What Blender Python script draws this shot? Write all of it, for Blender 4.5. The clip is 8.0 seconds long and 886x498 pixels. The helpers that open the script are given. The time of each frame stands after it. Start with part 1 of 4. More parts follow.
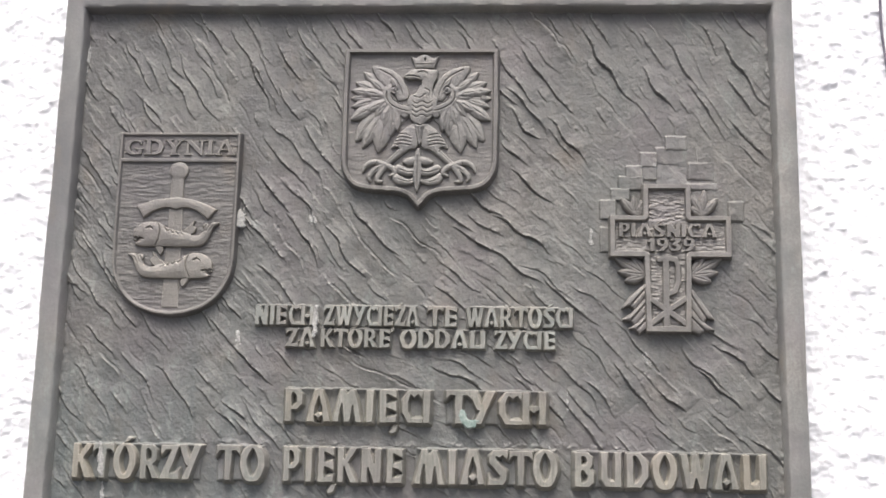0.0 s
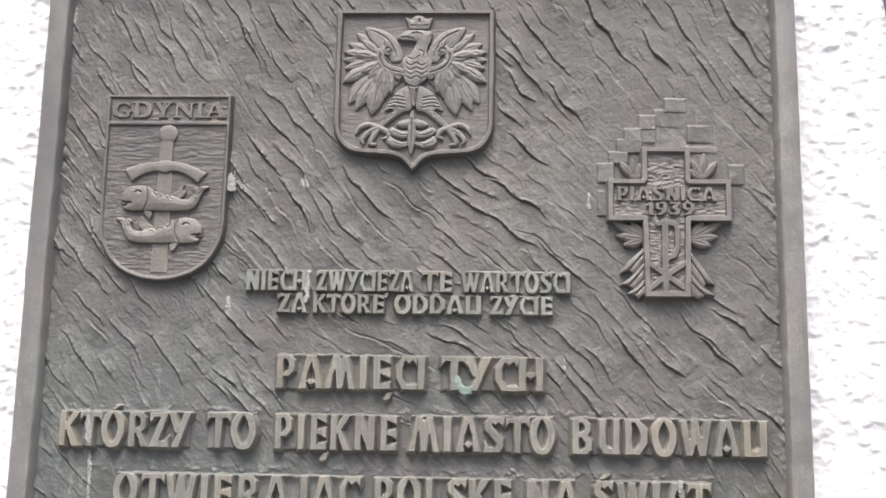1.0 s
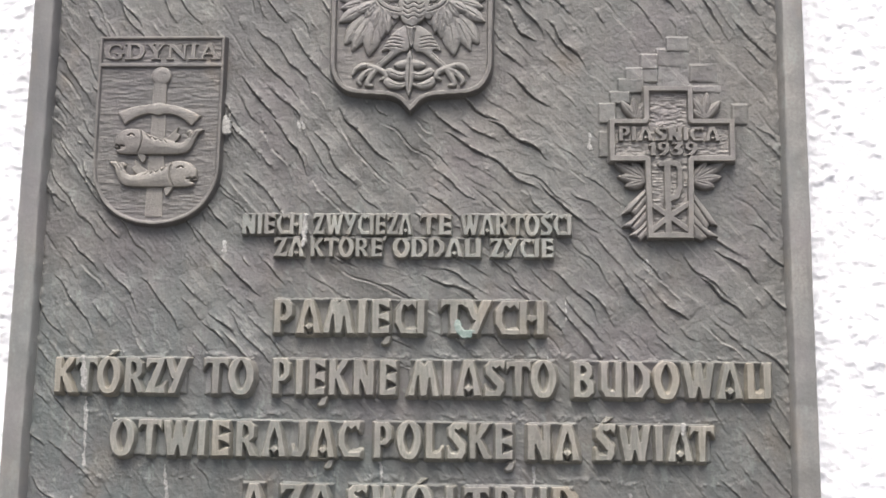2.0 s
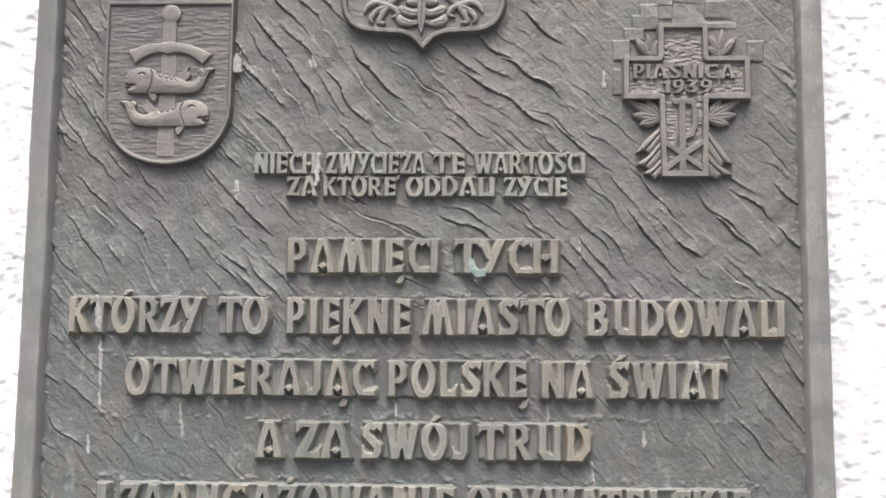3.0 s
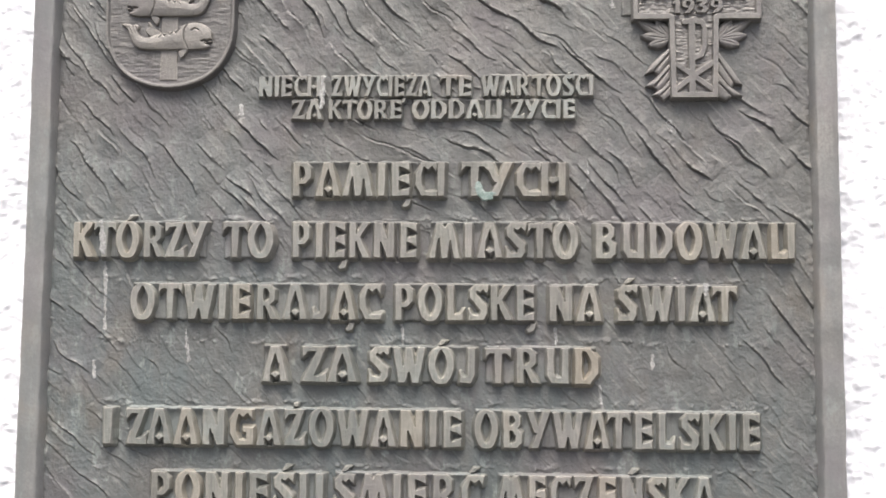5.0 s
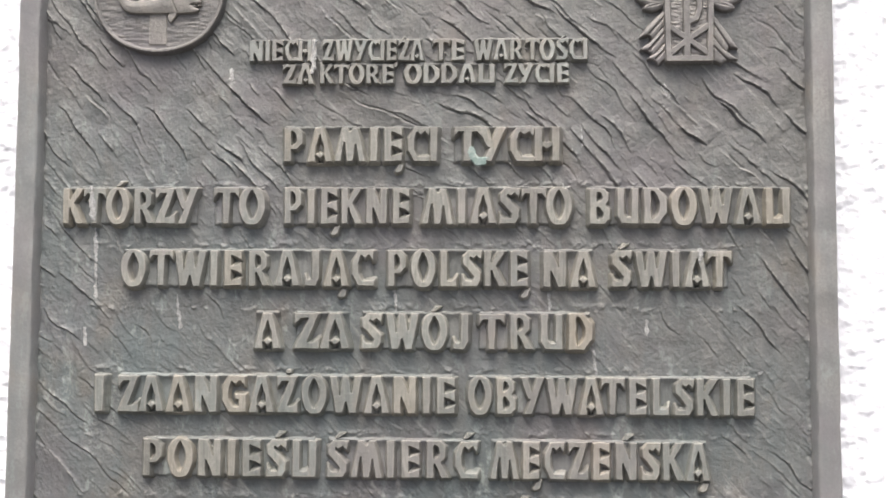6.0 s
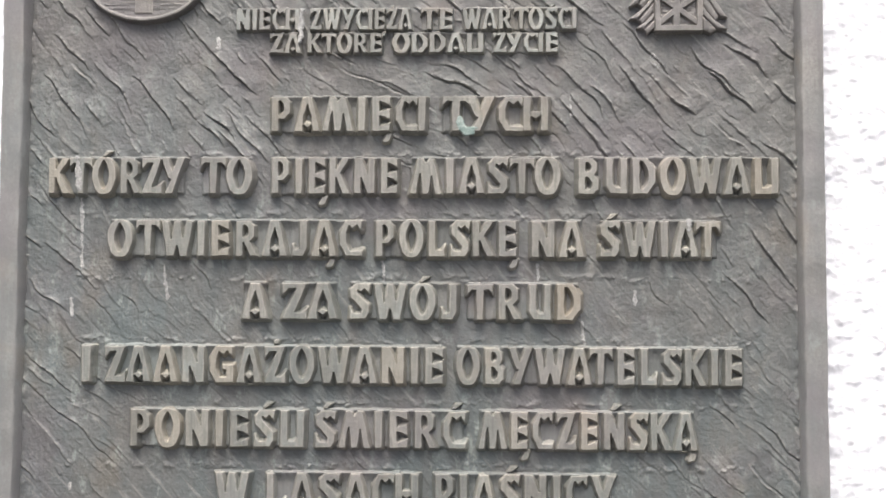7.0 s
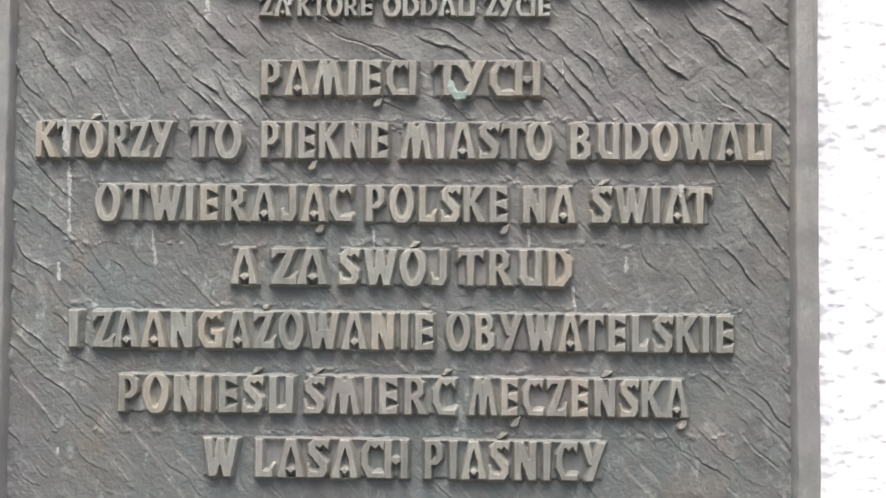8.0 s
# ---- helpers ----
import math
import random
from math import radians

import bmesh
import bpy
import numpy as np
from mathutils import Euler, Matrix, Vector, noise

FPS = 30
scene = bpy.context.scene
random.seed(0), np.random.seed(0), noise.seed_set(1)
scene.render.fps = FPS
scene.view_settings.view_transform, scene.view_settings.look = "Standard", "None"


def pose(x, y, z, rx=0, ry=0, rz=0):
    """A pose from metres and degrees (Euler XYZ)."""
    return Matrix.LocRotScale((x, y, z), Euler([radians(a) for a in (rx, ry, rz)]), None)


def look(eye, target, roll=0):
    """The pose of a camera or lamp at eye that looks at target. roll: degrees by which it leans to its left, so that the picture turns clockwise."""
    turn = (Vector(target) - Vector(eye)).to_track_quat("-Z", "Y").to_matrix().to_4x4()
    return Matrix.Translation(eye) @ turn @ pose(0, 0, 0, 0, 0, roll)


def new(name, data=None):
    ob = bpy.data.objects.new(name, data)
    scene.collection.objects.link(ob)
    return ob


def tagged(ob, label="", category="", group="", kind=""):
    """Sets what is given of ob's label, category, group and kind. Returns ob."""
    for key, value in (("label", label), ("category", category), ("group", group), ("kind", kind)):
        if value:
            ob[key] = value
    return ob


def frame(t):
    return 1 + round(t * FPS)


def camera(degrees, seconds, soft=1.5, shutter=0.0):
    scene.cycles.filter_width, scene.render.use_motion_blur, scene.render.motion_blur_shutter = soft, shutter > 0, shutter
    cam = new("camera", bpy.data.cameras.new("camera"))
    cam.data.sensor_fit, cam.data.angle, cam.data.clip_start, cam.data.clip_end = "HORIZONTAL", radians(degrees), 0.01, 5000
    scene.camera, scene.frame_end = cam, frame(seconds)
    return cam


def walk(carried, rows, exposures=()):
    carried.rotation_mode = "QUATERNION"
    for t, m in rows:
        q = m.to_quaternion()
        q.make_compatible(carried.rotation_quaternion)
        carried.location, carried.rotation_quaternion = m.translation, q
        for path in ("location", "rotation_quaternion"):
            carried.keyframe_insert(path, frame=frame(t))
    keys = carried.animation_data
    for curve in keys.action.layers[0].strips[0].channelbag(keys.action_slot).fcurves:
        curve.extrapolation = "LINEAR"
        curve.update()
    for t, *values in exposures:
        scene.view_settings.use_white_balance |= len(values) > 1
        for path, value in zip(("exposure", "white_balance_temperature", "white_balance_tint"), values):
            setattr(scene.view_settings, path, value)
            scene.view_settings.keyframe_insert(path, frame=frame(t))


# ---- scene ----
cam = camera(39.0, 8.0, soft=1.7)
PATH = [
    (0, (0.09, -1.154, 1.607), (-0.025, 0.796, 2.036), 1.2),
    (0.5, (0.082, -1.143, 1.596), (-0.02, 0.808, 2.024), 1.5),
    (1, (0.084, -1.127, 1.587), (-0.014, 0.827, 2.004), 1.1),
    (2.5, (0.081, -1.105, 1.571), (-0.014, 0.868, 1.882), 0.7),
    (3, (0.071, -1.105, 1.571), (-0.024, 0.875, 1.837), 0.6),
    (3.5, (0.07, -1.102, 1.563), (-0.04, 0.879, 1.817), 0.5),
    (4, (0.07, -1.101, 1.559), (-0.037, 0.883, 1.789), 0.4),
    (4.5, (0.07, -1.096, 1.547), (-0.037, 0.889, 1.766), 0.5),
    (6, (0.069, -1.084, 1.535), (-0.023, 0.908, 1.695), 0.3),
    (6.5, (0.064, -1.08, 1.536), (-0.015, 0.914, 1.671), 0.4),
    (7, (0.071, -1.08, 1.527), (-0.006, 0.914, 1.655), 0.3),
    (7.5, (0.074, -1.075, 1.523), (0.0, 0.921, 1.63), 0.4),
    (8, (0.072, -1.072, 1.516), (0.008, 0.925, 1.611), 0.5),
]
walk(cam, [(t, look(eye, target, roll)) for t, eye, target, roll in PATH], exposures=[(0.0, 1.80, 6500, 10), (8.0, 1.90, 6500, 10)])
# ---------------------------------------------------------------- world and light
SUN_EL, SUN_AZ = 66.0, 8.0      # a bright overcast sky, the brightest part high in front of the wall
world = bpy.data.worlds.new("overcast_sky")
scene.world = world
world.use_nodes = True
wn = world.node_tree
sky = wn.nodes.new("ShaderNodeTexSky")
sky.sky_type, sky.sun_disc = "NISHITA", False
sky.sun_elevation, sky.sun_rotation = radians(SUN_EL), radians(180 + SUN_AZ)
sky.air_density, sky.dust_density, sky.ozone_density = 0.7, 6.0, 0.3
wn.links.new(sky.outputs[0], wn.nodes["Background"].inputs[0])
wn.nodes["Background"].inputs[1].default_value = 0.065
sun = new("sun", bpy.data.lights.new("sun", "SUN"))
sun.data.energy, sun.data.angle, sun.data.color = 1.5, radians(50), (1.0, 0.97, 0.93)
sun.matrix_world = look((0, 0, 0), (math.sin(radians(SUN_AZ)) * math.cos(radians(SUN_EL)), math.cos(radians(SUN_AZ)) * math.cos(radians(SUN_EL)), -math.sin(radians(SUN_EL))))

# ---------------------------------------------------------------- materials


def material(name):
    m = bpy.data.materials.new(name)
    m.use_nodes = True
    return m, m.node_tree.nodes, m.node_tree.links, m.node_tree.nodes["Principled BSDF"]


def noise_tex(nodes, links, co, scale, detail=4, rough=0.6, stretch=None):
    if stretch:
        mp = nodes.new("ShaderNodeMapping")
        mp.inputs["Scale"].default_value = stretch
        links.new(co, mp.inputs["Vector"])
        co = mp.outputs[0]
    n = nodes.new("ShaderNodeTexNoise")
    n.inputs["Scale"].default_value, n.inputs["Detail"].default_value, n.inputs["Roughness"].default_value = scale, detail, rough
    links.new(co, n.inputs["Vector"])
    return n.outputs["Fac"]


def ramp(nodes, links, fac, lo, hi, a=0.0, b=1.0):
    r = nodes.new("ShaderNodeMapRange")
    r.interpolation_type = "SMOOTHSTEP"
    for i, v in zip(("From Min", "From Max", "To Min", "To Max"), (lo, hi, a, b)):
        r.inputs[i].default_value = v
    links.new(fac, r.inputs["Value"])
    return r.outputs[0]


def blend(nodes, links, fac, a, b, mode="MIX"):
    m = nodes.new("ShaderNodeMix")
    m.data_type, m.blend_type = "RGBA", mode
    for sock, v in ((m.inputs[0], fac), (m.inputs[6], a), (m.inputs[7], b)):
        if isinstance(v, (tuple, float, int)):
            sock.default_value = v if isinstance(v, (float, int)) else (*v, 1)
        else:
            links.new(v, sock)
    return m.outputs[2]


def times(nodes, links, a, b, op="MULTIPLY"):
    m = nodes.new("ShaderNodeMath")
    m.operation = op
    for sock, v in zip(m.inputs, (a, b)):
        if isinstance(v, (float, int)):
            sock.default_value = v
        else:
            links.new(v, sock)
    return m.outputs[0]


def bronze(name, base, worn, patina, wear=0.6, green=0.6, gloss=0.5, high=0.12, marks=48, deep=0.5, grain=1.0, streaks=0.15):
    """Weathered cast bronze: mottled brown-grey, worn brighter on its edges, verdigris in drifts."""
    m, nodes, links, bsdf = material(name)
    co = nodes.new("ShaderNodeNewGeometry").outputs["Position"]
    big = noise_tex(nodes, links, co, 7.0, 3, 0.55)
    mid = noise_tex(nodes, links, co, 42.0, 5, 0.65)
    fine = noise_tex(nodes, links, co, 420.0, 4, 0.7)
    drip = noise_tex(nodes, links, co, 60.0, 3, 0.6, (1.0, 1.0, 0.12))
    col = blend(nodes, links, ramp(nodes, links, mid, 0.35, 0.68), base, tuple(c * 1.4 for c in base))
    col = blend(nodes, links, ramp(nodes, links, drip, 0.48, 0.75, 0.0, 0.55), col, tuple(c * 0.6 for c in base))
    col = blend(nodes, links, ramp(nodes, links, fine, 0.3, 0.75, 0.0, 0.55), col, tuple(c * 0.62 for c in base))
    streak = noise_tex(nodes, links, co, 380.0, 4, 0.65, (1.0, 1.0, 0.10))
    col = blend(nodes, links, ramp(nodes, links, streak, 0.46, 0.66, 0.0, streaks), col, tuple(c * 0.55 for c in base))
    # verdigris: more of it low on the tablet and in running streaks
    sep = nodes.new("ShaderNodeSeparateXYZ")
    links.new(co, sep.inputs[0])
    low = ramp(nodes, links, times(nodes, links, sep.outputs["Z"], times(nodes, links, sep.outputs["X"], 0.35), "ADD"), 1.40, 1.84, 1.0, high)
    mask = times(nodes, links, ramp(nodes, links, big, 0.24, 0.56), low)
    mask = times(nodes, links, mask, ramp(nodes, links, drip, 0.3, 0.65, 0.55, 1.0))
    col = blend(nodes, links, times(nodes, links, mask, green), col, patina)
    fleck = times(nodes, links, ramp(nodes, links, noise_tex(nodes, links, co, 75.0, 7, 0.72, (1.0, 1.0, 0.5)), 0.555, 0.66, 0.0, 0.80), times(nodes, links, low, green))
    col = blend(nodes, links, fleck, col, (0.27, 0.30, 0.28))
    # dark blotches high on the left: stain, plus duller sky sheen put into colour
    upper = ramp(nodes, links, times(nodes, links, sep.outputs["Z"], times(nodes, links, sep.outputs["X"], -0.45), "ADD"), 1.80, 2.12, 0.0, 0.8)
    dim_stain = times(nodes, links, ramp(nodes, links, noise_tex(nodes, links, co, 9.0, 5, 0.6, (1.0, 1.0, 0.7)), 0.34, 0.58), upper)
    col = blend(nodes, links, dim_stain, col, (base[0] * 0.62, base[1] * 0.64, base[2] * 0.70))
    rust = ramp(nodes, links, noise_tex(nodes, links, co, 23.0, 4, 0.6, (1.0, 1.0, 0.6)), 0.54, 0.76, 0.0, 0.40)
    col = blend(nodes, links, rust, col, (base[0] * 1.22, base[1] * 1.04, base[2] * 0.84))
    mauve = ramp(nodes, links, noise_tex(nodes, links, co, 11.0, 4, 0.6), 0.48, 0.70, 0.0, 0.5)
    col = blend(nodes, links, mauve, col, (base[0] * 0.98, base[1] * 0.92, base[2] * 1.04))
    # pale oxide caught in scratches
    lay = nodes.new("ShaderNodeMapping")
    lay.inputs["Rotation"].default_value = (0, radians(-marks), 0)
    links.new(co, lay.inputs["Vector"])
    scratch = ramp(nodes, links, noise_tex(nodes, links, lay.outputs[0], 150.0, 5, 0.7, (0.10, 1.0, 1.0)), 0.57, 0.72, 0.0, 0.75 * deep)
    col = blend(nodes, links, scratch, col, worn)
    geo = nodes.new("ShaderNodeNewGeometry")
    edge = times(nodes, links, ramp(nodes, links, geo.outputs["Pointiness"], 0.508, 0.565), ramp(nodes, links, mid, 0.25, 0.6, 0.3, 1.0))
    col = blend(nodes, links, times(nodes, links, edge, wear), col, worn)
    info = nodes.new("ShaderNodeObjectInfo")
    tint = ramp(nodes, links, info.outputs["Random"], 0.0, 1.0, 0.86, 1.12)
    if streaks > 0.7:
        warm = ramp(nodes, links, info.outputs["Random"], 0.80, 1.0, 0.0, 0.30)
        col = blend(nodes, links, warm, col, (base[0] * 1.12, base[1] * 0.95, base[2] * 0.78))
    hsv = nodes.new("ShaderNodeHueSaturation")
    links.new(col, hsv.inputs["Color"])
    links.new(tint, hsv.inputs["Value"])
    links.new(hsv.outputs[0], bsdf.inputs["Base Color"])
    bsdf.inputs["Metallic"].default_value = 0.25
    links.new(ramp(nodes, links, mid, 0.3, 0.7, gloss - 0.08, gloss + 0.14), bsdf.inputs["Roughness"])
    # fine file marks, at an angle below the horizontal
    turn = nodes.new("ShaderNodeMapping")
    turn.inputs["Rotation"].default_value = (0, radians(-marks), 0)
    links.new(co, turn.inputs["Vector"])
    file_marks = noise_tex(nodes, links, turn.outputs[0], 300.0, 4, 0.65, (0.14, 1.0, 1.0))
    file_marks = times(nodes, links, file_marks, deep)
    bump = nodes.new("ShaderNodeBump")
    bump.inputs["Strength"].default_value, bump.inputs["Distance"].default_value = 0.50, 0.0012
    links.new(times(nodes, links, times(nodes, links, mid, 1.2), times(nodes, links, times(nodes, links, fine, grain), file_marks, "ADD"), "ADD"), bump.inputs["Height"])
    links.new(bump.outputs[0], bsdf.inputs["Normal"])
    return m


def render_white():
    """White roughcast render."""
    m, nodes, links, bsdf = material("white_roughcast")
    co = nodes.new("ShaderNodeNewGeometry").outputs["Position"]
    a = noise_tex(nodes, links, co, 3.0, 3)
    b = noise_tex(nodes, links, co, 180.0, 4, 0.7)
    col = blend(nodes, links, ramp(nodes, links, a, 0.3, 0.7), (0.755, 0.765, 0.80), (0.80, 0.81, 0.835))
    col = blend(nodes, links, ramp(nodes, links, b, 0.62, 0.8, 0.0, 0.2), col, (0.62, 0.62, 0.65))
    links.new(col, bsdf.inputs["Base Color"])
    bsdf.inputs["Roughness"].default_value = 0.9
    bump = nodes.new("ShaderNodeBump")
    bump.inputs["Strength"].default_value, bump.inputs["Distance"].default_value = 0.5, 0.0015
    links.new(b, bump.inputs["Height"])
    links.new(bump.outputs[0], bsdf.inputs["Normal"])
    return m


def speckled(name, a, b, scale, rough):
    m, nodes, links, bsdf = material(name)
    co = nodes.new("ShaderNodeNewGeometry").outputs["Position"]
    n = noise_tex(nodes, links, co, scale, 6, 0.7)
    big = noise_tex(nodes, links, co, scale * 0.03, 3)
    col = blend(nodes, links, ramp(nodes, links, n, 0.35, 0.7), a, b)
    col = blend(nodes, links, ramp(nodes, links, big, 0.4, 0.7, 0.0, 0.4), col, tuple(0.7 * c for c in a))
    links.new(col, bsdf.inputs["Base Color"])
    bsdf.inputs["Roughness"].default_value = rough
    bump = nodes.new("ShaderNodeBump")
    bump.inputs["Strength"].default_value, bump.inputs["Distance"].default_value = 0.4, 0.003
    links.new(n, bump.inputs["Height"])
    links.new(bump.outputs[0], bsdf.inputs["Normal"])
    return m


M_PLATE = bronze("weathered_bronze", (0.149, 0.144, 0.134), (0.33, 0.326, 0.303), (0.130, 0.152, 0.150), 0.85, 1.0, 0.54, 0.34, 48, 0.75)
M_RIM = bronze("weathered_bronze_rim", (0.212, 0.204, 0.190), (0.32, 0.31, 0.29), (0.192, 0.211, 0.211), 0.4, 0.6, 0.5, 0.9, 90, 0.05, 0.45)
M_LETTER = bronze("worn_bronze_letters", (0.240, 0.231, 0.200), (0.35, 0.337, 0.298), (0.168, 0.196, 0.190), 0.5, 0.6, 0.5, 0.3, 84, 0.9, 1.0, 0.75)
M_CHANNEL = bronze("bronze_between_letters", (0.172, 0.167, 0.153), (0.22, 0.215, 0.198), (0.150, 0.176, 0.174), 0.2, 0.8, 0.52, 0.3, 85, 0.6, 1.0, 0.6)
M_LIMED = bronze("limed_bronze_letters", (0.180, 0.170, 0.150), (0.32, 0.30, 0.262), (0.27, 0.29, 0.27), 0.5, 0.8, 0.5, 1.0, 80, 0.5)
M_SHIELD = bronze("bronze_emblem", (0.160, 0.154, 0.144), (0.29, 0.275, 0.25), (0.14, 0.15, 0.145), 0.6, 0.3, 0.5, 0.12, 5, 0.1)
M_EAGLE = bronze("rubbed_bronze_eagle", (0.176, 0.171, 0.158), (0.30, 0.292, 0.268), (0.14, 0.15, 0.145), 0.6, 0.3, 0.48, 0.12, 60, 0.3)
M_FIGURE = bronze("polished_bronze_figure", (0.198, 0.187, 0.167), (0.33, 0.305, 0.27), (0.2, 0.2, 0.18), 0.5, 0.2, 0.42, 0.12, 10, 0.15)
M_WALL = render_white()
M_LIME = speckled("lime_deposit", (0.24, 0.24, 0.23), (0.50, 0.50, 0.48), 420, 0.9)
M_VERD = speckled("verdigris_crust", (0.17, 0.24, 0.22), (0.42, 0.47, 0.43), 330, 0.9)
M_GROUND = speckled("dark_unseen_ground", (0.062, 0.061, 0.060), (0.102, 0.100, 0.097), 60, 0.85)
M_CABLE = speckled("dark_cable", (0.10, 0.09, 0.12), (0.16, 0.15, 0.18), 80, 0.6)

# ---------------------------------------------------------------- mesh kit
RNG = np.random.default_rng(7)


def mesh_from(name, verts, faces, mat, sharp=None):
    """A mesh from an (n, 3) array and an (m, 4) or (m, 3) array of corners."""
    me = bpy.data.meshes.new(name)
    k = faces.shape[1]
    me.vertices.add(len(verts))
    me.vertices.foreach_set("co", np.ascontiguousarray(verts, dtype=np.float32).ravel())
    me.loops.add(faces.size)
    me.loops.foreach_set("vertex_index", np.ascontiguousarray(faces, dtype=np.int32).ravel())
    me.polygons.add(len(faces))
    me.polygons.foreach_set("loop_start", np.arange(0, faces.size, k, dtype=np.int32))
    me.update(calc_edges=True)
    me.polygons.foreach_set("use_smooth", np.ones(len(faces), dtype=bool))
    if sharp:
        me.set_sharp_from_angle(angle=radians(sharp))
    me.materials.append(mat)
    return me


def part(name, me, parent, label="", m=None):
    ob = new(name, me)
    ob.parent = parent
    if m is not None:
        ob.matrix_basis = m
    return tagged(ob, label)


def grid_mesh(name, X, Y, Z, keep, mat, sharp=None):
    """A sheet of quads over a grid of points; keep marks the points that belong to it."""
    n, k = X.shape
    idx = np.arange(n * k).reshape(n, k)
    quads = np.stack([idx[:-1, :-1], idx[:-1, 1:], idx[1:, 1:], idx[1:, :-1]], -1).reshape(-1, 4)
    quads = quads[keep.ravel()[quads].any(1)]
    used = np.unique(quads)
    back = np.zeros(n * k, dtype=np.int64)
    back[used] = np.arange(len(used))
    verts = np.stack([X.ravel(), Y.ravel(), Z.ravel()], -1)[used]
    return mesh_from(name, verts, back[quads], mat, sharp)


def fbm(X, Z, size, octaves=4, gain=0.5, seed=0):
    """Smooth value noise on the plane, -1 to 1, with its coarsest cell of the given size."""
    out, amp, total = np.zeros_like(X), 1.0, 0.0
    for o in range(octaves):
        r = np.random.default_rng(seed * 31 + o)
        table = r.uniform(-1, 1, (128, 128))
        u, v = X / size + 17.3 * o, Z / size + 9.1 * o
        i, j = np.floor(u).astype(int), np.floor(v).astype(int)
        f, g = u - i, v - j
        f, g = f * f * (3 - 2 * f), g * g * (3 - 2 * g)
        a, b = table[i % 128, j % 128], table[(i + 1) % 128, j % 128]
        c, d = table[i % 128, (j + 1) % 128], table[(i + 1) % 128, (j + 1) % 128]
        out += amp * ((a * (1 - f) + b * f) * (1 - g) + (c * (1 - f) + d * f) * g)
        total += amp
        amp, size = amp * gain, size / 2
    return out / total


def pts(text):
    return np.array([[float(v) for v in p.split(",")] for p in text.split()])


def rounded(p, n=6, closed=True):
    """A smooth curve through the points."""
    m = len(p)
    out = []
    for i in range(m if closed else m - 1):
        a, b, c, d = (p[(i + k - 1) % m] if closed else p[min(max(i + k - 1, 0), m - 1)] for k in range(4))
        for t in np.arange(n) / n:
            out.append(0.5 * (2 * b + (c - a) * t + (2 * a - 5 * b + 4 * c - d) * t * t + (3 * b - a - 3 * c + d) * t ** 3))
    if not closed:
        out.append(p[-1])
    return np.array(out)


def sd_poly(p, X, Z):
    """Signed distance to a closed outline, negative inside."""
    d = np.full(X.shape, 1e9)
    inside = np.zeros(X.shape, dtype=bool)
    for a, b in zip(p, np.roll(p, -1, 0)):
        e = b - a
        t = np.clip(((X - a[0]) * e[0] + (Z - a[1]) * e[1]) / max(e @ e, 1e-12), 0, 1)
        d = np.minimum(d, np.hypot(X - a[0] - t * e[0], Z - a[1] - t * e[1]))
        if a[1] != b[1]:
            inside ^= ((a[1] > Z) != (b[1] > Z)) & (X < e[0] * (Z - a[1]) / e[1] + a[0])
    return np.where(inside, -d, d)


def sd_line(p, w, X, Z):
    """Signed distance to a stroke along a path, w its half widths from start to end."""
    d = np.full(X.shape, 1e9)
    ws = np.interp(np.linspace(0, 1, len(p)), np.linspace(0, 1, len(w)), w)
    for a, b, u, v in zip(p[:-1], p[1:], ws[:-1], ws[1:]):
        e = b - a
        t = np.clip(((X - a[0]) * e[0] + (Z - a[1]) * e[1]) / max(e @ e, 1e-12), 0, 1)
        d = np.minimum(d, np.hypot(X - a[0] - t * e[0], Z - a[1] - t * e[1]) - (u + t * (v - u)))
    return d


def leaf(x0, z0, x1, z1, w):
    """The outline of a feather or leaf from its root to its tip."""
    a, b = np.array([x0, z0]), np.array([x1, z1])
    e = b - a
    n = np.array([-e[1], e[0]]) / max(np.hypot(*e), 1e-9) * w / 2
    return np.array([a + 0.35 * n, a + 0.35 * e + 0.95 * n, a + 0.65 * e + n, a + 0.88 * e + 0.5 * n, b,
                     a + 0.88 * e - 0.5 * n, a + 0.65 * e - n, a + 0.35 * e - 0.95 * n, a - 0.35 * n])


class Relief:
    """A patch of relief in a plane facing -y: heights in metres over a back plane."""

    def __init__(self, x0, x1, z0, z1, step, floor=-0.001):
        self.X, self.Z = np.meshgrid(np.arange(x0, x1 + step / 2, step), np.arange(z0, z1 + step / 2, step))
        self.H = np.full(self.X.shape, floor)
        self.floor = floor

    def put(self, sd, high, bevel=0.001, dome=0.0, reach=0.004):
        """Raise a shape with drafted sides; dome swells its middle."""
        h = high * np.clip(1 - sd / bevel, 0, 1) + dome * np.sqrt(np.clip(-sd / reach, 0, 1))
        self.H = np.where(sd < bevel, np.maximum(self.H, h), self.H)

    def cut(self, sd, deep, soft=0.0008):
        self.H = self.H - deep * np.clip(0.5 - sd / soft, 0, 1)

    def mesh(self, name, back, mat, keep=None, sharp=38):
        keep = (self.H > self.floor + 1e-5) if keep is None else keep
        return grid_mesh(name, self.X, back - self.H, self.Z, keep, mat, sharp)


# ---------------------------------------------------------------- wall, ground
wall = new("wall_1")
tagged(wall, "white roughcast rendered facade wall carrying the bronze tablet", "wall", kind="structure")


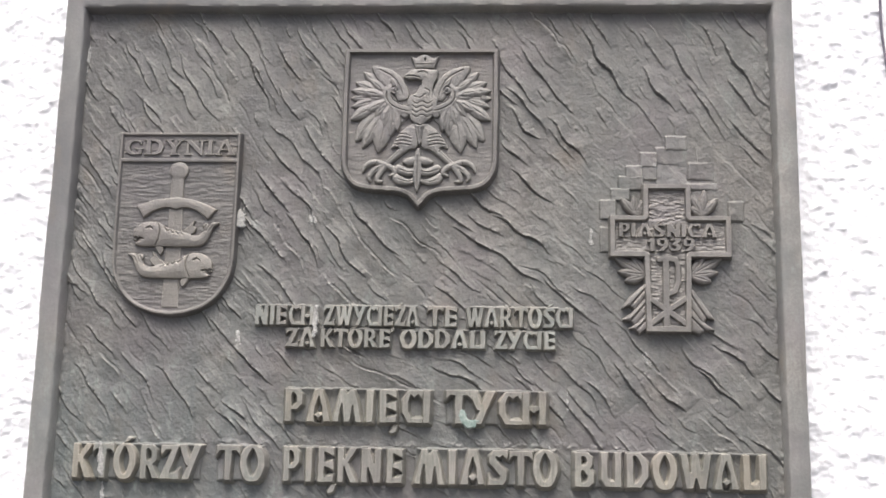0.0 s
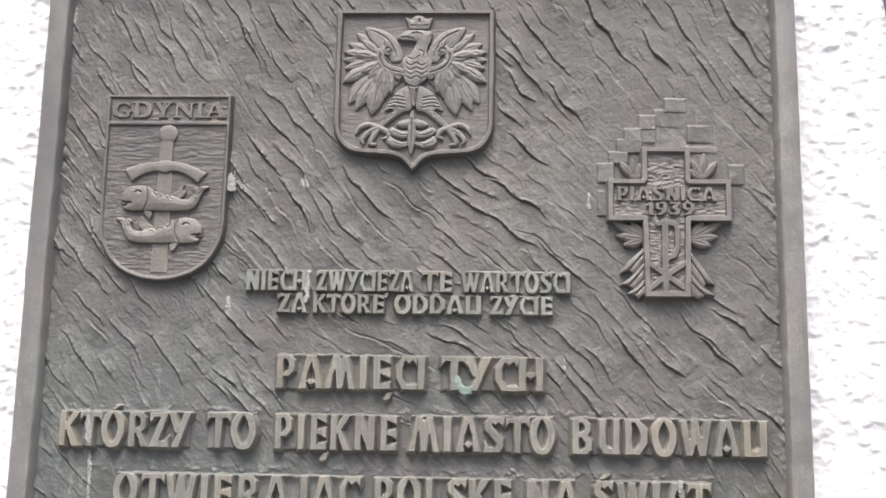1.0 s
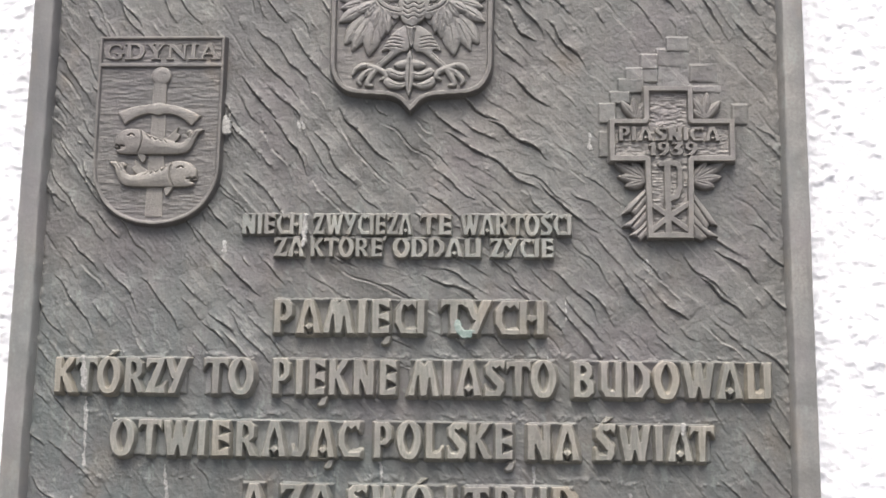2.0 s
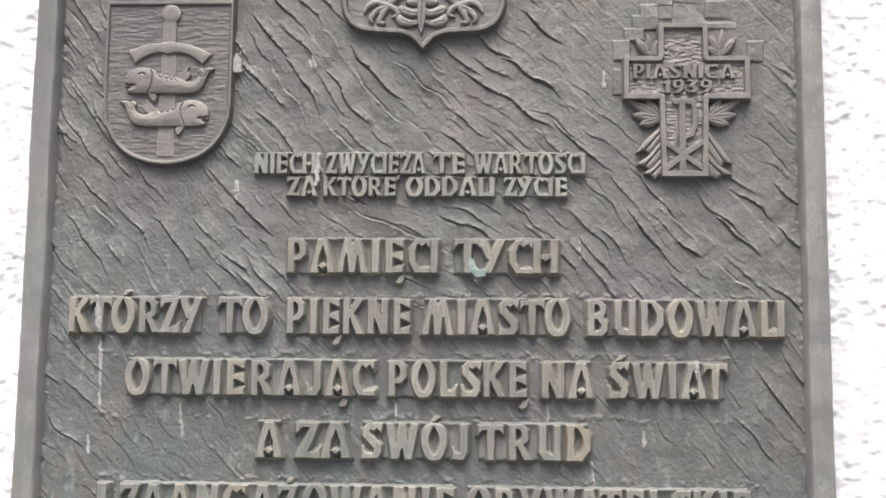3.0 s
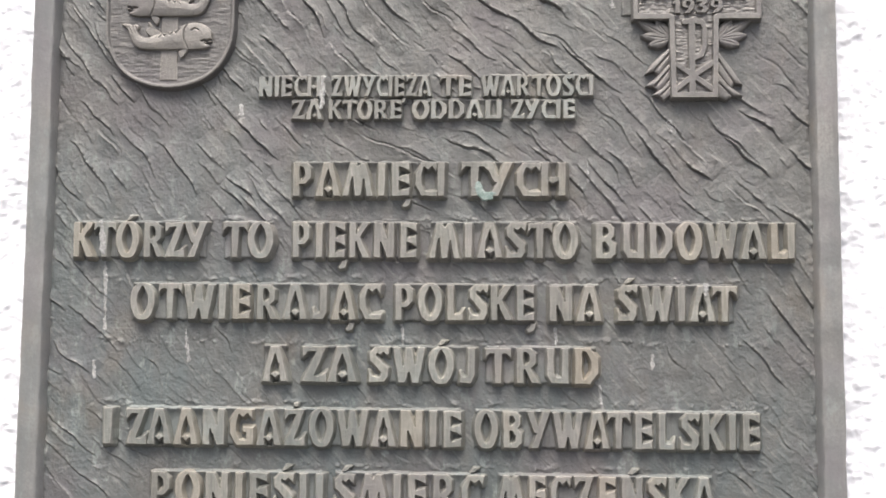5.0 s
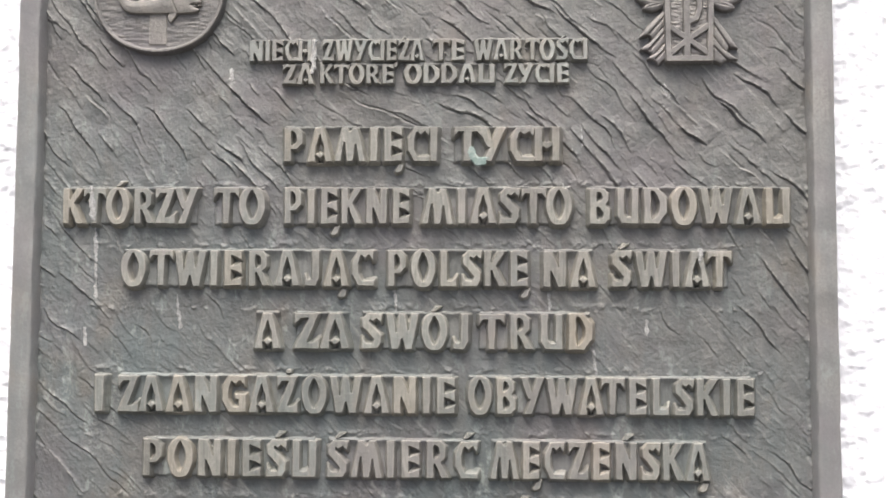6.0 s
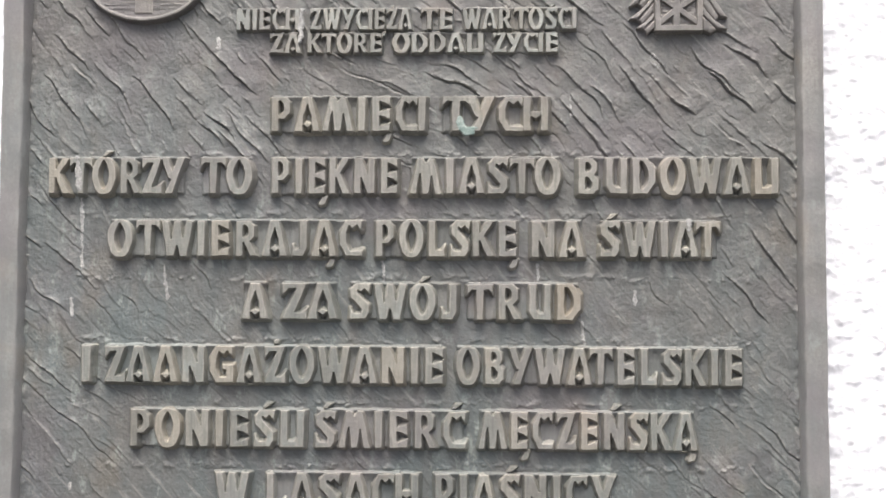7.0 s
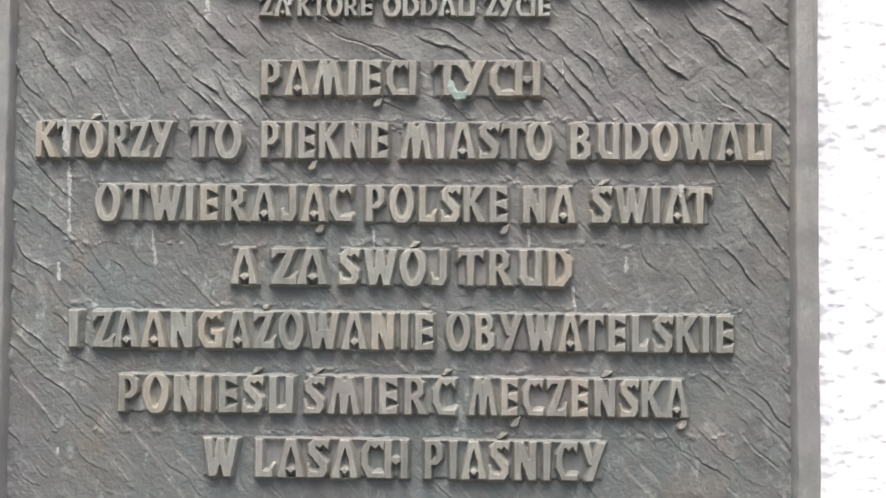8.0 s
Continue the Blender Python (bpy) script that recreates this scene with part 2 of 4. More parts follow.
def box_mesh(name, x0, x1, y0, y1, z0, z1, mat):
    v = np.array([(x, y, z) for x in (x0, x1) for y in (y0, y1) for z in (z0, z1)], dtype=float)
    f = np.array([(0, 1, 3, 2), (4, 6, 7, 5), (0, 4, 5, 1), (2, 3, 7, 6), (0, 2, 6, 4), (1, 5, 7, 3)])
    me = mesh_from(name, v, f, mat)
    me.polygons.foreach_set("use_smooth", np.zeros(6, dtype=bool))
    return me


def roughcast(x0, x1, z0, z1, step):
    """Thrown render: crumbs and short ledges of plaster on a wavy coat."""
    X, Z = np.meshgrid(np.arange(x0, x1 + step / 2, step), np.arange(z0, z1 + step / 2, step))
    wave = 0.0016 * fbm(X, Z, 0.05, 3, 0.5, 2) + 0.0016 * fbm(X, Z * 1.1, 0.013, 4, 0.65, 9)
    a = fbm(X, Z * 1.25, 0.008, 3, 0.55, 3)
    b = fbm(X, Z * 1.2, 0.015, 3, 0.6, 5)
    lump = 0.0011 * np.clip((a - 0.20) / 0.30, 0, 1) + 0.0012 * np.clip((b - 0.28) / 0.24, 0, 1) + 0.0006 * fbm(X, Z, 0.004, 2, 0.6, 8)
    return X, -0.001 - wave - lump, Z


part("roughcast_coat", grid_mesh("roughcast_coat", *roughcast(-0.52, -0.335, 1.15, 2.32, 0.0016), np.ones((732, 117), bool), M_WALL), wall)
part("roughcast_coat", grid_mesh("roughcast_coat", *roughcast(0.335, 0.56, 1.15, 2.32, 0.0016), np.ones((732, 142), bool), M_WALL), wall)
part("masonry", box_mesh("masonry", -7, 7, 0.006, 0.36, -0.1, 6.5, M_WALL), wall)
for x0, x1, z0, z1 in ((-7, -0.52, -0.1, 6.5), (0.56, 7, -0.1, 6.5), (-0.52, 0.56, -0.1, 1.15), (-0.52, 0.56, 2.32, 6.5)):
    part("roughcast_field", box_mesh("roughcast_field", x0, x1, -0.002, 0.008, z0, z1, M_WALL), wall)
# ground out of view, kept dark so little light bounces onto undersides
ground = new("ground", box_mesh("ground", -300, 300, -300, 300, -0.3, 0.0, M_GROUND))
tagged(ground, "unseen dark grey ground in front of the facade", "pavement", kind="structure")

# a thin cable that comes down the render beside the tablet and goes into it
Zc = np.linspace(2.015, 2.9, 80)
ring = np.linspace(0, 2 * np.pi, 9)[:-1]
cx = 0.4435 - 0.004 * np.clip((Zc - 2.0) / 0.1, 0, 1.0) + 0.0006 * np.sin(Zc * 90)
rad = 0.0014 * np.clip((Zc - 2.0) / 0.05, 0.35, 1)
Xc = cx[:, None] + rad[:, None] * np.cos(ring)
Yc = -0.0045 + rad[:, None] * np.sin(ring) + 0 * Xc
ids = np.arange(80 * 8).reshape(80, 8)
nxt = np.roll(ids, -1, 1)
cable = new("cable", mesh_from("cable", np.stack([Xc, Yc, Zc[:, None] + 0 * Xc], -1).reshape(-1, 3), np.stack([ids[:-1], nxt[:-1], nxt[1:], ids[1:]], -1).reshape(-1, 4), M_CABLE))
tagged(cable, "thin dark cable running down the white roughcast wall", "cable")

# ---------------------------------------------------------------- the tablet
HALF, TOP, BOTTOM = 0.350, 2.112, 1.255
BACK, RIMF = -0.022, -0.034         # y of the cast ground and of the rim's face
plaque = new("memorial_plaque")
plaque.location = (0, 0, 0)
tagged(plaque, "weathered brown bronze memorial tablet with raised lettering on white wall", "plaque")

# the boldest gouges of the ground, high and low on it: where each begins, and how far it runs right and down
HIGH = pts("-0.238,2.052,0.046,0.074 -0.188,2.073,0.036,0.087 -0.142,2.058,0.026,0.039 -0.152,1.965,0.048,0.060 -0.148,1.982,0.062,0.077 -0.156,1.931,0.035,0.043 "
           "-0.270,2.005,0.021,0.029 0.094,2.056,0.053,0.071 0.147,2.079,0.052,0.088 0.210,2.035,0.030,0.048 0.274,2.073,0.053,0.086 0.085,1.994,0.026,0.035 "
           "0.086,1.934,0.040,0.033 0.288,1.984,0.039,0.041 0.251,2.019,0.027,0.062 -0.126,1.890,0.035,0.054 -0.088,1.879,0.039,0.056 -0.064,1.882,0.049,0.053 "
           "-0.027,1.885,0.054,0.040 0.031,1.878,0.053,0.035 0.068,1.889,0.058,0.037")
LOW = pts("-0.308,1.781,0.033,0.031 -0.240,1.745,0.040,0.048 -0.317,1.746,0.037,0.058 -0.283,1.805,0.021,0.028 -0.176,1.713,0.028,0.027 0.239,1.768,0.050,0.044 "
          "0.252,1.749,0.043,0.040 0.218,1.730,0.030,0.017 0.267,1.772,0.043,0.029 0.177,1.754,0.035,0.069 -0.324,1.569,0.035,0.029 -0.246,1.557,0.014,0.022 "
          "-0.184,1.584,0.019,0.026 -0.327,1.507,0.045,0.038 -0.309,1.466,0.066,0.063 0.287,1.615,0.037,0.066 0.264,1.577,0.039,0.046 0.202,1.572,0.019,0.026 "
          "0.226,1.558,0.032,0.033 0.251,1.469,0.026,0.025 0.240,1.411,0.041,0.035 0.286,1.416,0.035,0.032 -0.264,1.507,0.073,0.018 -0.060,1.750,0.090,0.020")
BOLD = np.concatenate([HIGH, LOW])
# the smaller gouges run with them: degrees below the horizontal
FLOW = np.stack([BOLD[:, 0] + BOLD[:, 2] / 2, BOLD[:, 1] - BOLD[:, 3] / 2, np.degrees(np.arctan2(BOLD[:, 3], BOLD[:, 2]))], -1)


def flow(x, z):
    w = 1 / ((x - FLOW[:, 0]) ** 2 + (z - FLOW[:, 1]) ** 2 + 0.0012) ** 1.5
    return radians(float((w * FLOW[:, 2]).sum() / w.sum()) + 6 * math.sin(x * 41 + 23 * z) * math.sin(37 * z - 19 * x))


def gouge(H, X, Z, step, x, z, length, high, side, r, crack=False):
    """One chisel stroke that follows the flow: steep on its under side, running out gently on the other; or a bare crack."""
    n = max(6, int(length / 0.003))
    path = [(x, z)]
    bend, sway, ph = r.uniform(-0.5, 0.5), r.uniform(0.0, 0.28), r.uniform(0, 6.3)
    for k in range(n):
        a = flow(*path[-1]) + bend * (k / n - 0.5) + sway * math.sin(ph + 6.0 * k / n * max(1.0, length / 0.04))
        path.append((path[-1][0] + math.cos(a) * length / n, path[-1][1] - math.sin(a) * length / n))
    p = np.array(path)
    pad = 0.004 if crack else 0.020
    i0, i1 = (np.array([p[:, 1].min() - pad, p[:, 1].max() + pad]) - Z[0, 0]) / step
    j0, j1 = (np.array([p[:, 0].min() - pad, p[:, 0].max() + pad]) - X[0, 0]) / step
    i0, i1, j0, j1 = max(int(i0), 0), min(int(i1) + 1, X.shape[0]), max(int(j0), 0), min(int(j1) + 1, X.shape[1])
    if i1 - i0 < 2 or j1 - j0 < 2:
        return
    x_, z_ = X[i0:i1, j0:j1], Z[i0:i1, j0:j1]
    wob = 0.0013 * fbm(x_, z_, 0.008, 4, 0.75, int(r.integers(1, 9)))
    best, q, s = np.full(x_.shape, 1e9), np.zeros(x_.shape), np.zeros(x_.shape)
    for k, (a, b) in enumerate(zip(p[:-1], p[1:])):
        e = b - a
        t = np.clip(((x_ - a[0]) * e[0] + (z_ - a[1]) * e[1]) / (e @ e), 0, 1)
        dx, dz = x_ - a[0] - t * e[0], z_ - a[1] - t * e[1]
        d = np.hypot(dx, dz)
        near = d < best
        best = np.where(near, d, best)
        s = np.where(near, (k + t) / n, s)
        q = np.where(near, np.sign(e[0] * dz - e[1] * dx) * d, q)
    q = q * side + wob
    swell = np.sin(np.pi * np.clip(s, 0, 1)) ** 0.7 * (0.86 + 0.14 * np.sin(s * r.uniform(6, 14) + ph))
    end = np.clip(1 - (best - np.abs(q - wob)).clip(0) / 0.002, 0, 1) * np.clip(1 - (best - 0.010) / 0.010, 0, 1)
    old = H[i0:i1, j0:j1]
    if crack:
        H[i0:i1, j0:j1] = old - high * swell * end * np.exp(-(q / 0.0007) ** 2)
        return
    run = r.uniform(0.0035, 0.0070) + 0.6 * high
    ridge = np.where(q > 0, np.exp(-(np.abs(q) / run) ** 1.1), np.clip(1 + q / 0.0006, 0, 1))
    lip = 0.40 * np.exp(-((q - 0.0006) / 0.0008) ** 2) * (0.5 + 2.2 * fbm(x_, z_, 0.0040, 2, 0.7, 12))
    trough = -0.70 * np.exp(-((q + 0.0009) / 0.0007) ** 2)
    patch = high * swell * end * (ridge + lip + trough)
    H[i0:i1, j0:j1] = np.where(patch > 0, np.maximum(old, patch) + 0.35 * np.minimum(old, patch).clip(0), old + patch)


GROUND = {}


def cast_ground():
    step = 0.0007
    R = Relief(-HALF + 0.020, HALF - 0.020, 1.322, TOP - 0.018, step)
    X, Z = R.X, R.Z
    H = np.zeros(X.shape)
    r = np.random.default_rng(11)
    spots = [(x, z, math.hypot(u, v), r.uniform(0.0024, 0.0036) * (1 if z > 1.7 else 0.75), False) for x, z, u, v in BOLD]
    taken = np.concatenate([BOLD[:, :2] + BOLD[:, 2:] * (f, -f) for f in (0.25, 0.5, 0.75)])
    for _ in range(5000):
        x, z = r.uniform(-0.335, 0.33), r.uniform(1.32, 2.10)
        a = flow(x, z)
        dx, dz = taken[:, 0] - x, taken[:, 1] - z
        along, across = dx * math.cos(a) - dz * math.sin(a), dx * math.sin(a) + dz * math.cos(a)
        if ((along / 0.027) ** 2 + (across / r.uniform(0.0054, 0.0140)) ** 2).min() < 1:
            continue
        taken = np.vstack([taken, (x, z)])
        l = r.uniform(0.012, 0.034) if r.random() < 0.45 else r.uniform(0.034, 0.075)
        spots.append((x - 0.5 * l * math.cos(a), z + 0.5 * l * math.sin(a), l, r.uniform(0.0006, 0.0026) * (0.55 + l / 0.07) * min(1.0, max(0.5, 0.5 + (z - 1.55) / 0.3)), r.random() < 0.22))
    for _ in range(1800):
        spots.append((r.uniform(-0.335, 0.33), r.uniform(1.32, 2.10), r.uniform(0.005, 0.020), r.uniform(0.0004, 0.0009), r.random() < 0.5))
    for x, z, l, h, crack in spots[::-1]:
        gouge(H, X, Z, step, x, z, l, min(h, 0.0044) * (0.6 if crack else 1), 1 if r.random() < 0.88 else -1, r, crack)
    # the ground lies calmer among the lines of letters
    H *= 0.86 - 0.48 * np.clip((1.680 - Z) / 0.02, 0, 1) * np.clip((0.285 - np.abs(X)) / 0.04, 0, 1)
    calm = ((X - 0.229) / 0.085) ** 2 + ((Z - 1.880) / 0.105) ** 2
    H *= 0.2 + 0.8 * np.clip(calm - 0.55, 0, 1)
    H += 0.0010 * fbm(X, Z, 0.05, 3, 0.5, 21) + 0.00034 * fbm(X, Z, 0.007, 3, 0.6, 22) + 0.00006 * RNG.standard_normal(X.shape)
    H += 0.00016 * fbm(X, Z, 0.0026, 2, 0.6, 27)
    # casting skin crumbled along the rim and over the lines of letters
    edge = np.minimum(HALF - 0.0235 - np.abs(X), TOP - 0.022 - Z)
    H += 0.0012 * np.exp(-(edge / 0.003) ** 2) * (0.5 + fbm(X, Z, 0.008, 2, 0.5, 23))
    for zl in (1.672, 1.619, 1.566, 1.513, 1.460, 1.408):
        H += 0.0013 * np.exp(-((Z - zl - 0.004) / 0.0040) ** 2) * np.clip(fbm(X, Z * 1.3, 0.007, 3, 0.6, 24) * 1.6, 0, 1) * (np.abs(X) < 0.29)
    R.H = H
    GROUND["X"], GROUND["Z"], GROUND["H"], GROUND["step"] = X[0, 0], Z[0, 0], H, step
    return R.mesh("cast_ground", BACK, M_PLATE, np.ones(X.shape, bool), None)


def ground_at(X, Z):
    H = GROUND["H"]
    i = np.clip(((Z - GROUND["Z"]) / GROUND["step"]).round().astype(int), 0, H.shape[0] - 1)
    j = np.clip(((X - GROUND["X"]) / GROUND["step"]).round().astype(int), 0, H.shape[1] - 1)
    return H[i, j]


part("cast_ground", cast_ground(), plaque, "chiselled flame-like bronze ground")


def rim_mesh():
    """The raised frame: outer side, softly uneven face, inner chamfer."""
    prof = pts("0.0,0.004 0.0002,-0.020 0.0004,-0.0305 0.0016,-0.0328 0.004,-0.0337 0.010,-0.034 0.016,-0.0338 0.0186,-0.0334 0.0200,-0.0318 0.0232,-0.021 0.0238,-0.018")
    corner = ((-HALF, TOP), (HALF, TOP), (HALF, BOTTOM), (-HALF, BOTTOM))
    rows = []
    for a, b in zip(corner, corner[1:] + corner[:1]):
        n = int(max(abs(b[0] - a[0]), abs(b[1] - a[1])) / 0.003)
        for t in np.arange(n) / n:
            row = []
            for o, y in prof:
                ax, az = a[0] - math.copysign(o, a[0]), a[1] - (o if a[1] > 1.7 else -o)
                bx, bz = b[0] - math.copysign(o, b[0]), b[1] - (o if b[1] > 1.7 else -o)
                row.append((ax + t * (bx - ax), y, az + t * (bz - az)))
            rows.append(row)
    V = np.array(rows)
    X, Z = V[..., 0].copy(), V[..., 2].copy()
    V[..., 0] += 0.0009 * fbm(X, Z, 0.05, 3, 0.55, 31) + 0.0003 * fbm(X, Z, 0.008, 2, 0.5, 34)
    V[..., 2] += 0.0009 * fbm(X, Z, 0.05, 3, 0.55, 32)
    V[..., 1] += 0.0006 * fbm(X, Z, 0.03, 3, 0.55, 33)
    n, k = X.shape
    ids = np.arange(n * k).reshape(n, k)
    q = np.stack([ids[:, :-1], ids[:, 1:], np.roll(ids, -1, 0)[:, 1:], np.roll(ids, -1, 0)[:, :-1]], -1).reshape(-1, 4)
    return mesh_from("rim", V.reshape(-1, 3), q, M_RIM, 40)


foot = Relief(-HALF + 0.020, HALF - 0.020, BOTTOM + 0.018, 1.3236, 0.004)
foot.H = 0.0012 * fbm(foot.X, foot.Z, 0.03, 3, 0.5, 25) - 0.0006
part("cast_foot", foot.mesh("cast_foot", BACK, M_PLATE, np.ones(foot.X.shape, bool), None), plaque)
part("rim", rim_mesh(), plaque, "plain raised bronze rim with a dark inner bevel")

# ---------------------------------------------------------------- letters: solid shapes and the openings cut in them, one unit high
GLYPH = {}


def glyph(ch, wide, *solids, cut=(), low=()):
    round_cut = ch in "BDPRO"
    GLYPH[ch] = (wide, [rounded(pts(s), 4) if ch == "O" else pts(s) for s in solids], [rounded(pts(s), 3) if round_cut else pts(s) for s in cut], [pts(s) for s in low])


glyph("A", 0.62, "0,0 .2,1 .42,1 .62,0", cut=("0.18,-.1 .22,.45 .31,.82 .40,.45 .44,-.1",), low=(".17,.21 .31,.35 .45,.21 .31,.04",))
glyph("B", 0.50, "0,0 0,1 .36,1 .46,.86 .46,.64 .38,.53 .5,.4 .5,.14 .38,0", cut=(".18,.62 .18,.87 .25,.87 .3,.78 .28,.68", ".18,.14 .18,.46 .26,.42 .33,.3 .3,.16"))
glyph("C", 0.55, ".15,0 0,.32 0,.68 .15,1 .55,1 .53,.72 .42,.87 .33,.76 .23,.86 .17,.65 .17,.35 .26,.14 .55,.14 .55,0")
glyph("D", 0.56, "0,0 0,1 .36,1 .56,.7 .56,.3 .36,0", cut=(".18,.14 .18,.86 .28,.84 .38,.62 .38,.36 .28,.16",))
glyph("E", 0.44, "0,0 0,1 .44,1 .44,0", cut=(".17,.88 .33,.80 .5,.68 .36,.62 .17,.54", ".17,.46 .34,.40 .5,.26 .36,.2 .17,.13"))
glyph("G", 0.60, ".15,0 0,.32 0,.68 .15,1 .58,1 .56,.72 .44,.87 .34,.76 .23,.86 .17,.65 .17,.35 .26,.14 .42,.14 .42,.36 .32,.36 .32,.48 .6,.48 .6,0")
glyph("H", 0.55, "0,0 0,1 .17,1 .17,0", ".38,0 .38,1 .55,1 .55,0", low=(".14,.58 .41,.58 .41,.42 .275,.3 .14,.42",))
glyph("I", 0.19, "0.01,0 0,1 .19,1 .18,0")
glyph("J", 0.38, ".2,1 .38,1 .38,.2 .28,0 0,0 .02,.28 .12,.15 .2,.2")
glyph("K", 0.56, "0,0 0,1 .17,1 .17,0", ".34,1 .56,1 .30,.58 .56,0 .36,0 .14,.55")
glyph("L", 0.42, "0,1 .18,1 .18,.16 .3,.16 .42,.28 .42,0 0,0")
glyph("M", 0.76, "0,0 .18,1 .31,1 .38,.84 .45,1 .58,1 .76,0 .61,0 .52,.6 .45,0 .31,0 .24,.6 .15,0")
glyph("N", 0.55, "0,0 0,1 .2,1 .38,.5 .38,1 .55,1 .55,0 .36,0 .17,.52 .17,0")
glyph("O", 0.62, ".17,0 .03,.25 0,.5 .03,.76 .16,1 .46,1 .59,.76 .62,.5 .59,.25 .45,0", cut=(".31,.93 .42,.7 .44,.5 .41,.28 .34,.12 .28,.12 .21,.28 .18,.5 .2,.7",))
glyph("P", 0.46, "0,0 0,1 .34,1 .46,.84 .46,.52 .32,.36 .17,.36 .17,0", cut=(".17,.86 .25,.86 .3,.74 .3,.6 .24,.5 .17,.48",))
glyph("R", 0.54, "0,0 0,1 .34,1 .46,.84 .46,.56 .34,.42 .54,0 .35,0 .2,.40 .17,.40 .17,0", cut=(".17,.86 .25,.86 .3,.76 .3,.62 .24,.54 .17,.52",))
glyph("S", 0.50, ".02,.62 .02,.82 .14,1 .5,1 .48,.72 .37,.87 .29,.78 .2,.84 .2,.74 .48,.38 .48,.16 .38,0 0,0 .02,.28 .12,.15 .26,.15 .3,.27")
glyph("T", 0.60, "0,1 .6,1 .6,.7 .5,.85 .39,.85 .37,0 .22,0 .21,.85 .1,.85 0,.7")
glyph("U", 0.52, "0,1 0,.2 .1,0 .52,0 .52,1 .35,1 .35,.16 .24,.16 .17,.26 .17,1")
glyph("W", 0.80, "0,1 .18,1 .26,.42 .33,1 .47,1 .55,.42 .63,1 .80,1 .65,0 .49,0 .405,.34 .32,0 .15,0")
glyph("Y", 0.62, ".62,1 .43,1 .30,.58 .2,1 0,1 .2,.4 .26,.4 .12,0 .31,0")
glyph("Z", 0.52, "0,1 .52,1 .25,.16 .38,.16 .52,.28 .52,0 0,0 .28,.85 .14,.85 .01,.68")
glyph("1", 0.28, ".1,0 .1,.7 0,.66 0,.8 .14,1 .28,1 .28,0")
glyph("3", 0.46, ".02,1 .44,1 .46,.8 .32,.58 .46,.4 .44,.12 .3,0 .02,0 .0,.16 .22,.16 .28,.3 .2,.44 .1,.46 .1,.58 .26,.84 .02,.84")
glyph("9", 0.48, ".12,1 .36,1 .48,.84 .48,.4 .3,0 .08,0 .28,.4 .12,.38 0,.54 0,.84", cut=(".18,.86 .3,.86 .32,.7 .3,.54 .18,.54 .16,.7",))
glyph("acute", 0.2, "0,0 .1,.2 .28,.2 .1,0")
glyph("ogonek", 0.2, ".1,0 .22,0 .22,-.04 .18,-.17 .06,-.2 0,-.16")
glyph("dot", 0.14, "0,0 .0,.1 .05,.14 .1,.14 .14,.1 .14,0")
# the serifed letters of the town shield
glyph("g", 0.88, ".30,0 .08,.18 0,.5 .08,.82 .30,1 .62,1 .78,.92 .80,.70 .74,.70 .66,.86 .48,.91 .30,.80 .23,.5 .30,.2 .48,.09 .62,.14 .62,.34 .50,.36 .50,.42 .88,.42 .88,.36 .80,.34 .80,.08 .62,0")
glyph("d", 0.88, "0,0 0,.07 .10,.09 .10,.91 0,.93 0,1 .55,1 .78,.86 .88,.5 .78,.14 .55,0", cut=(".28,.10 .28,.90 .48,.88 .62,.75 .67,.5 .62,.25 .48,.12",))
glyph("y", 0.86, "0,1 0,.93 .08,.91 .34,.42 .34,.09 .24,.07 .24,0 .64,0 .64,.07 .53,.09 .53,.44 .76,.91 .86,.93 .86,1 .56,1 .56,.93 .66,.91 .48,.55 .29,.91 .38,.93 .38,1")
glyph("n", 0.92, "0,0 0,.07 .10,.09 .10,.91 0,.93 0,1 .28,1 .73,.34 .73,.91 .63,.93 .63,1 .92,1 .92,.93 .83,.91 .83,0 .74,0 .20,.76 .20,.09 .30,.07 .30,0")
glyph("i", 0.40, "0,0 0,.07 .11,.09 .11,.91 0,.93 0,1 .40,1 .40,.93 .29,.91 .29,.09 .40,.07 .40,0")
glyph("a", 0.92, "0,0 0,.07 .08,.09 .38,1 .54,1 .84,.09 .92,.07 .92,0 .54,0 .54,.07 .64,.09 .58,.29 .25,.29 .19,.09 .30,.07 .30,0", cut=(".28,.37 .42,.79 .55,.37",))
MARK = {"Ą": ("A", "ogonek"), "Ę": ("E", "ogonek"), "Ó": ("O", "acute"), "Ś": ("S", "acute"), "Ć": ("C", "acute"), "Ń": ("N", "acute"), "Ż": ("Z", "dot")}
LETTER_MESH = {}


def sd_glyph(ch, X, Z):
    _, solids, cuts, low = GLYPH[ch]
    d = np.full(X.shape, 9.0)
    for p in solids:
        d = np.minimum(d, sd_poly(p, X, Z))
    for p in cuts:
        d = np.maximum(d, -sd_poly(p, X, Z))
    e = np.full(X.shape, 9.0)
    for p in low:
        e = np.minimum(e, sd_poly(p, X, Z))
    return d, e


